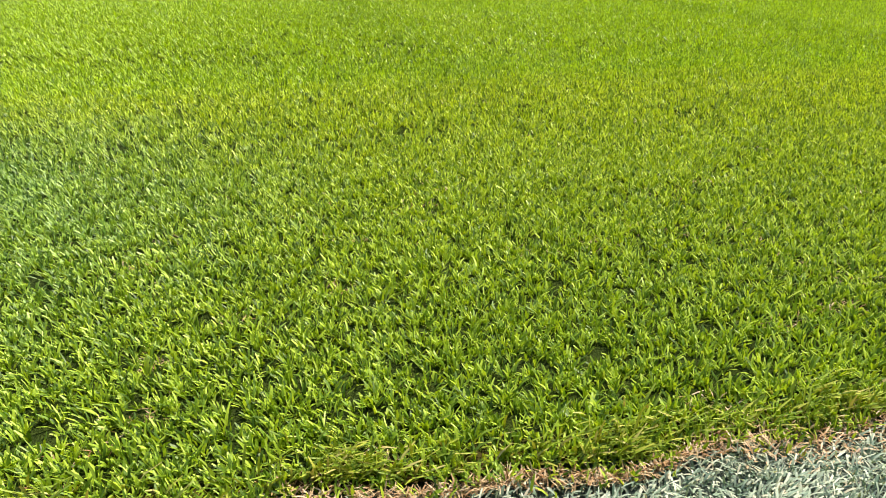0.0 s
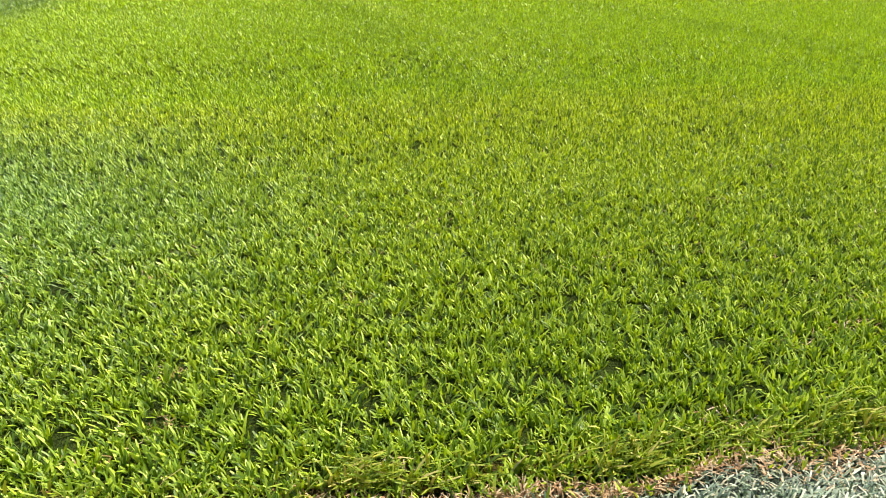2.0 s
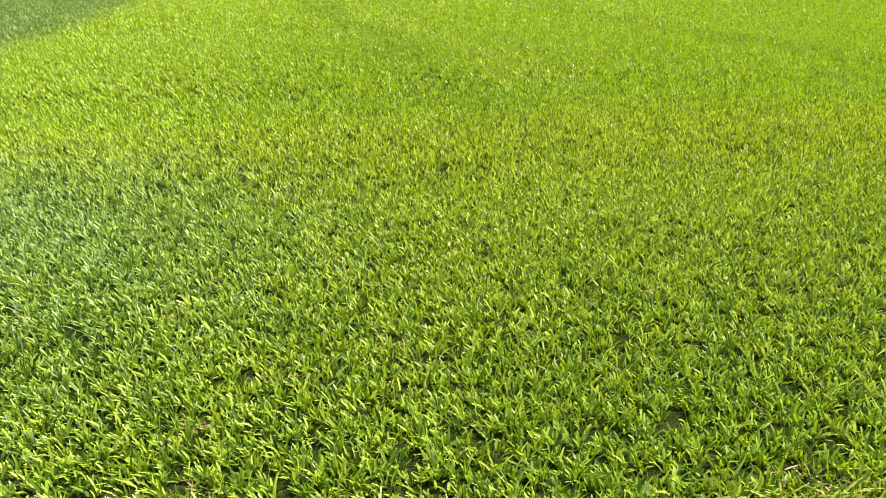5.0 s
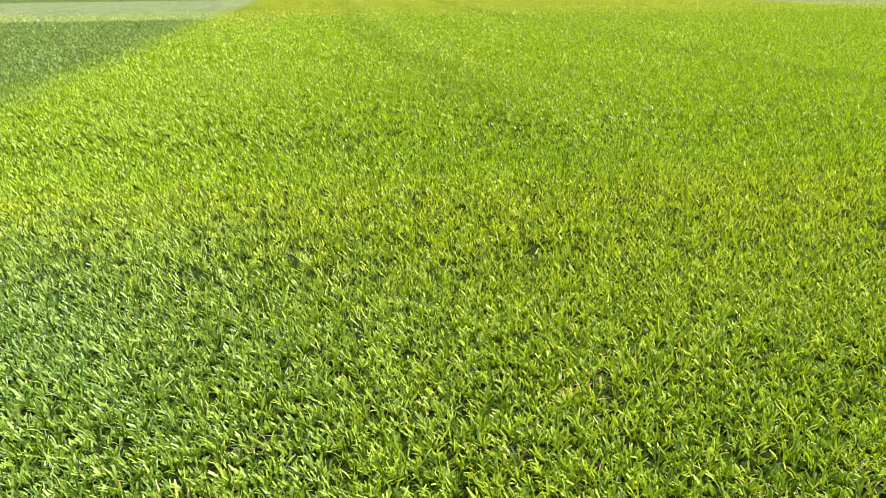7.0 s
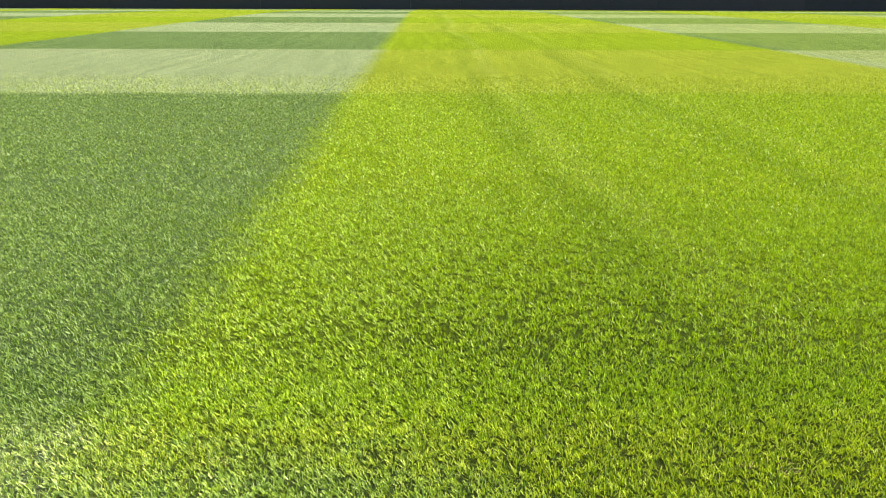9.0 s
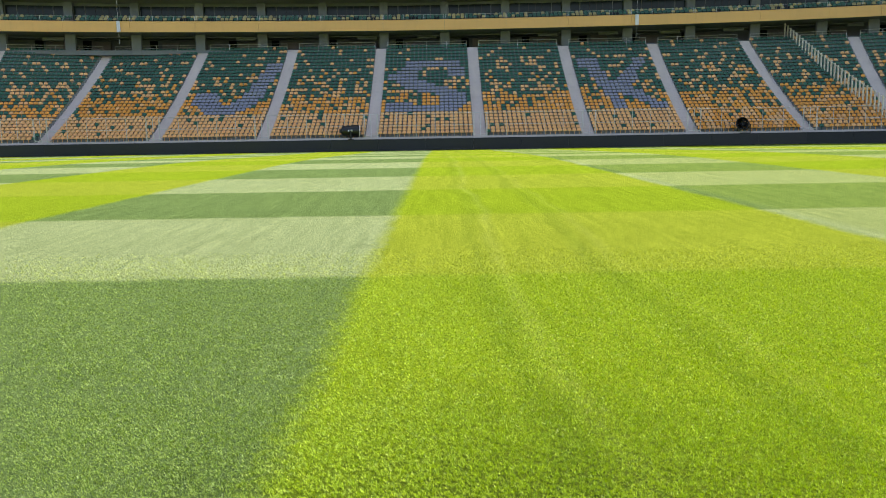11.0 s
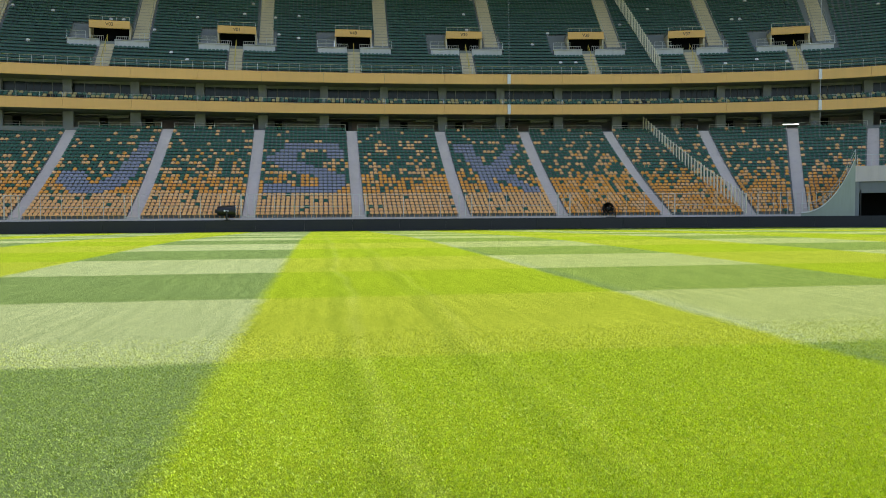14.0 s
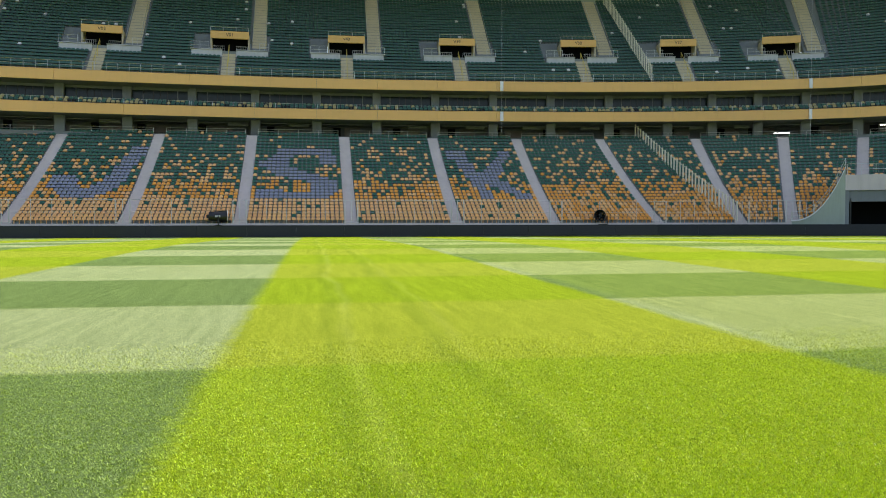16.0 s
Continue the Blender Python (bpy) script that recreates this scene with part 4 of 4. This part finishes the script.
        # stairs below and above the entrance
        for label, s0, r0, r1, half in (("stair below an upper tier entrance", v, 0, 7, 0.85), ("beige aisle stair of the upper tier", v + 3.8, 9, UROWS, 0.95)):
            pb, nb = on_curve(s0, 0.6 + r0 * UT)
            st = base("upper_stair", pb.x, pb.y, UF1 + 0.05 + r0 * UR, label, "stair", "upper tier stairs", rz=math.degrees(math.atan2(nb.y, nb.x)) - 90)
            for k in range((r1 - r0) * 2):
                y0 = k * UT / 2
                part("tread", box(bmesh.new(), -half, half, y0 + 0.002, y0 + UT / 2, k * UR / 2 - 0.4, k * UR / 2 + 0.16), M_UPSTEP, st)
            if r0:
                for sx in (-half + 0.05, half - 0.05):
                    part("handrail", tube(bmesh.new(), (sx, 0.2, 1.0), (sx, (r1 - r0) * UT, (r1 - r0) * UR + 0.9), 0.03, 5), M_METAL, st)


build_upper()

# ---------------------------------------------------------------- roof over the stand, and the rest of the bowl
# unseen roof, added to keep the sun off the far stand
rf = slab("roof", ring([(-7.0, 46.0), (26.0, 50.0), (26.0, 50.6), (-7.0, 46.5)]), M_ROOF)
tagged(rf, "pale sheet roof, out of view, added to shade the far stand", "roof", kind="structure")
# plain unseen walls, added where the bowl would go on
for nm, x0, x1, y0, y1 in (("wall_near", -75.0, 75.0, -14.0, -13.0), ("wall_west", -76.0, -75.0, -13.0, 85.0)):
    bmw = box(bmesh.new(), x0, x1, y0, y1, -0.1, 12.0)
    w = part(nm, bmw, M_DARKC)
    tagged(w, "plain concrete wall, out of view, added to close the stadium bowl", "wall", kind="structure")

# ---------------------------------------------------------------- fences of pales, cables, fans, portal, lamps
def pale_fence(a, b, n, tall, label, sag=0.0):
    """A fence that climbs from a to b and dips below the straight line with the rake of the rows."""
    a, b = Vector(a), Vector(b)
    f = base("pale_fence", *a, label, "fence", "dividing fences")
    d = b - a
    ang = math.degrees(math.atan2(d.y, d.x))

    def at(u):
        return d * u - Vector((0, 0, sag * 4 * u * (1 - u)))

    for k in range(n):
        part("pale", box(bmesh.new(), -0.085, 0.085, -0.05, 0.05, 0, tall, pose(*at(k / (n - 1)), 0, 0, ang)), M_CREAM, f)
    for h in (0.25, tall - 0.2):
        bm = bmesh.new()
        for k in range(6):
            up = Vector((0, 0, h))
            tube(bm, at(k / 6) + up, at((k + 1) / 6) + up, 0.035, 5)
        part("bar", bm, M_CREAM, f)


pale_fence((50.1, 82.9, Z0), (46.2, 103.0, row_z(ROWS - 1)), 34, 2.5, "cream steel pale fence climbing the lower tier", 0.5)
_a, _n2 = on_curve(47.3, 0.8)
_b2, _n3 = on_curve(44.7, 22.0)
pale_fence((_a.x, _a.y, UF1 + 0.1), (_b2.x, _b2.y, up_z(22.0)), 32, 2.4, "cream steel pale fence climbing the upper tier")


def cable(s, zlow):
    p, nn = on_curve(s, -0.15)
    c = base("net_cable", p.x, p.y, zlow, "thin steel net cable with white sleeves in front of the fascias", "cable", "net cables")
    part("wire", tube(bmesh.new(), (0, 0, 0), (0, 0, 46 - zlow), 0.018, 5), M_METAL, c)
    for z0, z1 in ((LF0, LF1), (UF0, UF1)):
        part("sleeve", box(bmesh.new(), -0.22, 0.22, -0.04, 0.10, z0 - zlow, z1 - zlow + 0.05, bevel=0.02), M_WHITE, c)


for s in (-38.6, 26.9, 67.6):
    cable(s, 5.0 if s > 60 else 13.6)


def pitch_fan(x, y, z, yaw, tilt, label, rim, rim_word):
    """A drum fan on a small yoke, standing on the ledge."""
    f = base("pitch_fan", x, y, z, label, "fan", "pitch fans", rz=yaw)
    m = pose(0, 0, 0.95, tilt, 0, 0)
    bm = bmesh.new()
    prof = [(-0.95, 0.44), (-0.9, 0.50), (-0.6, 0.52), (0.6, 0.60), (0.86, 0.66), (0.92, 0.66), (0.92, 0.60), (0.5, 0.54), (-0.8, 0.42)]
    k = 28
    rows = []
    for i in range(k):
        a = 2 * math.pi * i / k
        rows.append([bm.verts.new((r * math.cos(a), yy, r * math.sin(a))) for yy, r in prof])
    for i in range(k):
        for j in range(len(prof) - 1):
            bm.faces.new((rows[i][j], rows[i][j + 1], rows[(i + 1) % k][j + 1], rows[(i + 1) % k][j]))
    bmesh.ops.recalc_face_normals(bm, faces=bm.faces)
    bmesh.ops.transform(bm, matrix=m, verts=list(bm.verts))
    part("drum", bm, M_BLACK, f, "black moulded drum", True)
    bm = bmesh.new()
    for i in range(24):
        a0, a1 = 2 * math.pi * i / 24, 2 * math.pi * (i + 1) / 24
        tube(bm, (0.64 * math.cos(a0), 0.93, 0.64 * math.sin(a0)), (0.64 * math.cos(a1), 0.93, 0.64 * math.sin(a1)), 0.035, 5)
    bmesh.ops.transform(bm, matrix=m, verts=list(bm.verts))
    part("rim", bm, rim, f, rim_word)
    for i in range(5):
        bm = bmesh.new()
        box(bm, 0.06, 0.5, -0.02, 0.02, -0.09, 0.09, m @ pose(0, 0.3, 0, 0, i * 72, 0) @ pose(0, 0, 0, 28, 0, 0))
        part("blade", bm, M_BLACK, f)
    part("hub", tube(bmesh.new(), m @ Vector((0, 0.1, 0)), m @ Vector((0, 0.5, 0)), 0.11, 12), M_BLACK, f)
    for sx in (-0.66, 0.66):
        part("yoke_arm", box(bmesh.new(), sx - 0.03, sx + 0.03, -0.08, 0.08, 0.05, 1.0), M_BLACK, f)
    part("yoke_base", box(bmesh.new(), -0.7, 0.7, -0.3, 0.3, 0, 0.06, bevel=0.01), M_BLACK, f)
    part("motor", box(bmesh.new(), -0.25, 0.25, -1.2, -0.8, 0.75, 1.15, bevel=0.04), M_BLACK, f)
    for i in range(3):
        bm = box(bmesh.new(), 0.50, 0.57, -0.30 + i * 0.18, -0.18 + i * 0.18, -0.08, 0.10)
        bmesh.ops.transform(bm, matrix=m, verts=list(bm.verts))
        part("print_bar", bm, M_WHITE, f, "pale printed bar")


pitch_fan(-8.1, 84.75, 1.26, -82, 0, "black drum fan lying sideways on the wall behind the boards", M_WHITE, "pale outlet rim")
pitch_fan(34.4, 84.75, 1.26, 148, 6, "black drum fan aimed at the pitch behind the boards", M_BLACK, "black outlet rim")


def corner_portal():
    """The players' and vehicles' corner entrance with its curved white parapet."""
    a, b = Vector((56.0, 79.75)), Vector((61.0, 77.05))
    d = (b - a).normalized()
    ang = math.degrees(math.atan2(d.y, d.x))
    po = base("corner_portal", a.x, a.y, 0, "pale curved parapet and dark vehicle opening at the stand corner", "stand entrance", rz=ang)
    top = [(-0.9 + 5.4 * t, Z0 + 0.12 + 5.9 * t ** 2.3) for t in [i / 14 for i in range(15)]]
    vs, fs = [], []
    for y in (-0.42, 0.0):
        vs += [(x, y, z) for x, z in top] + [(x, y, 0) for x, z in top]
    n = len(top)
    for i in range(n - 1):
        fs += [(n + i, n + i + 1, i + 1, i), (2 * n + i, 2 * n + i + 1, 3 * n + i + 1, 3 * n + i), (i, i + 1, 2 * n + i + 1, 2 * n + i)]
    fs += [(n - 1, 2 * n - 1, 4 * n - 1, 3 * n - 1)]
    raw("parapet", vs, fs, M_WALLG, po, "pale grey-green curved parapet")
    slab("coping", [[(x, -0.50, z + 0.003), (x, -0.34, z + 0.003), (x, -0.34, z + 0.15), (x, -0.50, z + 0.15)] for x, z in top], M_WHITE, po, "white coping")
    for h in (0.55, 1.05):
        bm = bmesh.new()
        for (x0, z0), (x1, z1) in zip(top[:-1], top[1:]):
            tube(bm, (x0, -0.2, z0 + h), (x1, -0.2, z1 + h), 0.03, 5)
        part("handrail", bm, M_METAL, po)
    for (x, z) in top[::2]:
        part("post", tube(bmesh.new(), (x, -0.2, z), (x, -0.2, z + 1.08), 0.03, 5), M_METAL, po)
    part("jamb", box(bmesh.new(), 4.5, 4.9, -0.4, 6, 0, 5.0), M_DARKC, po)
    part("lintel", box(bmesh.new(), 4.5, 18, -0.45, 6, 5.0, 6.7), M_PALE, po, "pale concrete lintel wall")
    part("head", box(bmesh.new(), 4.9, 18, -0.2, 0.3, 3.75, 4.997), M_DARKC, po)
    part("back", box(bmesh.new(), 4.9, 18, 5.0, 5.3, 0, 4.99), M_VOID, po, "black sheet for the shade of the interior")
    part("door_leaf", box(bmesh.new(), 5.0, 5.12, -0.3, 2.2, 0.02, 4.1), M_BLACK, po)
    for h in (0.6, 1.2):
        part("rail", tube(bmesh.new(), (4.7, -0.3, 6.7 + h), (17, -0.3, 6.7 + h), 0.03, 5), M_METAL, po)
    for x in np.arange(4.7, 17, 1.4):
        part("post", tube(bmesh.new(), (x, -0.3, 6.7), (x, -0.3, 7.9), 0.03, 5), M_METAL, po)


corner_portal()


def strip_lamp(s, o, z, w, label):
    p, nn = on_curve(s, o)
    lp = base("ceiling_light", p.x, p.y, z, label, "ceiling light", "concourse lights", rz=math.degrees(math.atan2(nn.y, nn.x)) - 90)
    part("housing", box(bmesh.new(), -w, w, -0.2, 0.2, 0.04, 0.16), M_WHITE, lp)
    part("diffuser", box(bmesh.new(), -w + 0.03, w - 0.03, -0.17, 0.17, 0, 0.037), M_LAMP, lp)


strip_lamp(64.6, 2.4, 13.55, 1.0, "glowing white light box over the aisle head")
strip_lamp(77.0, 2.5, 14.2, 1.0, "glowing white light box over the aisle head")
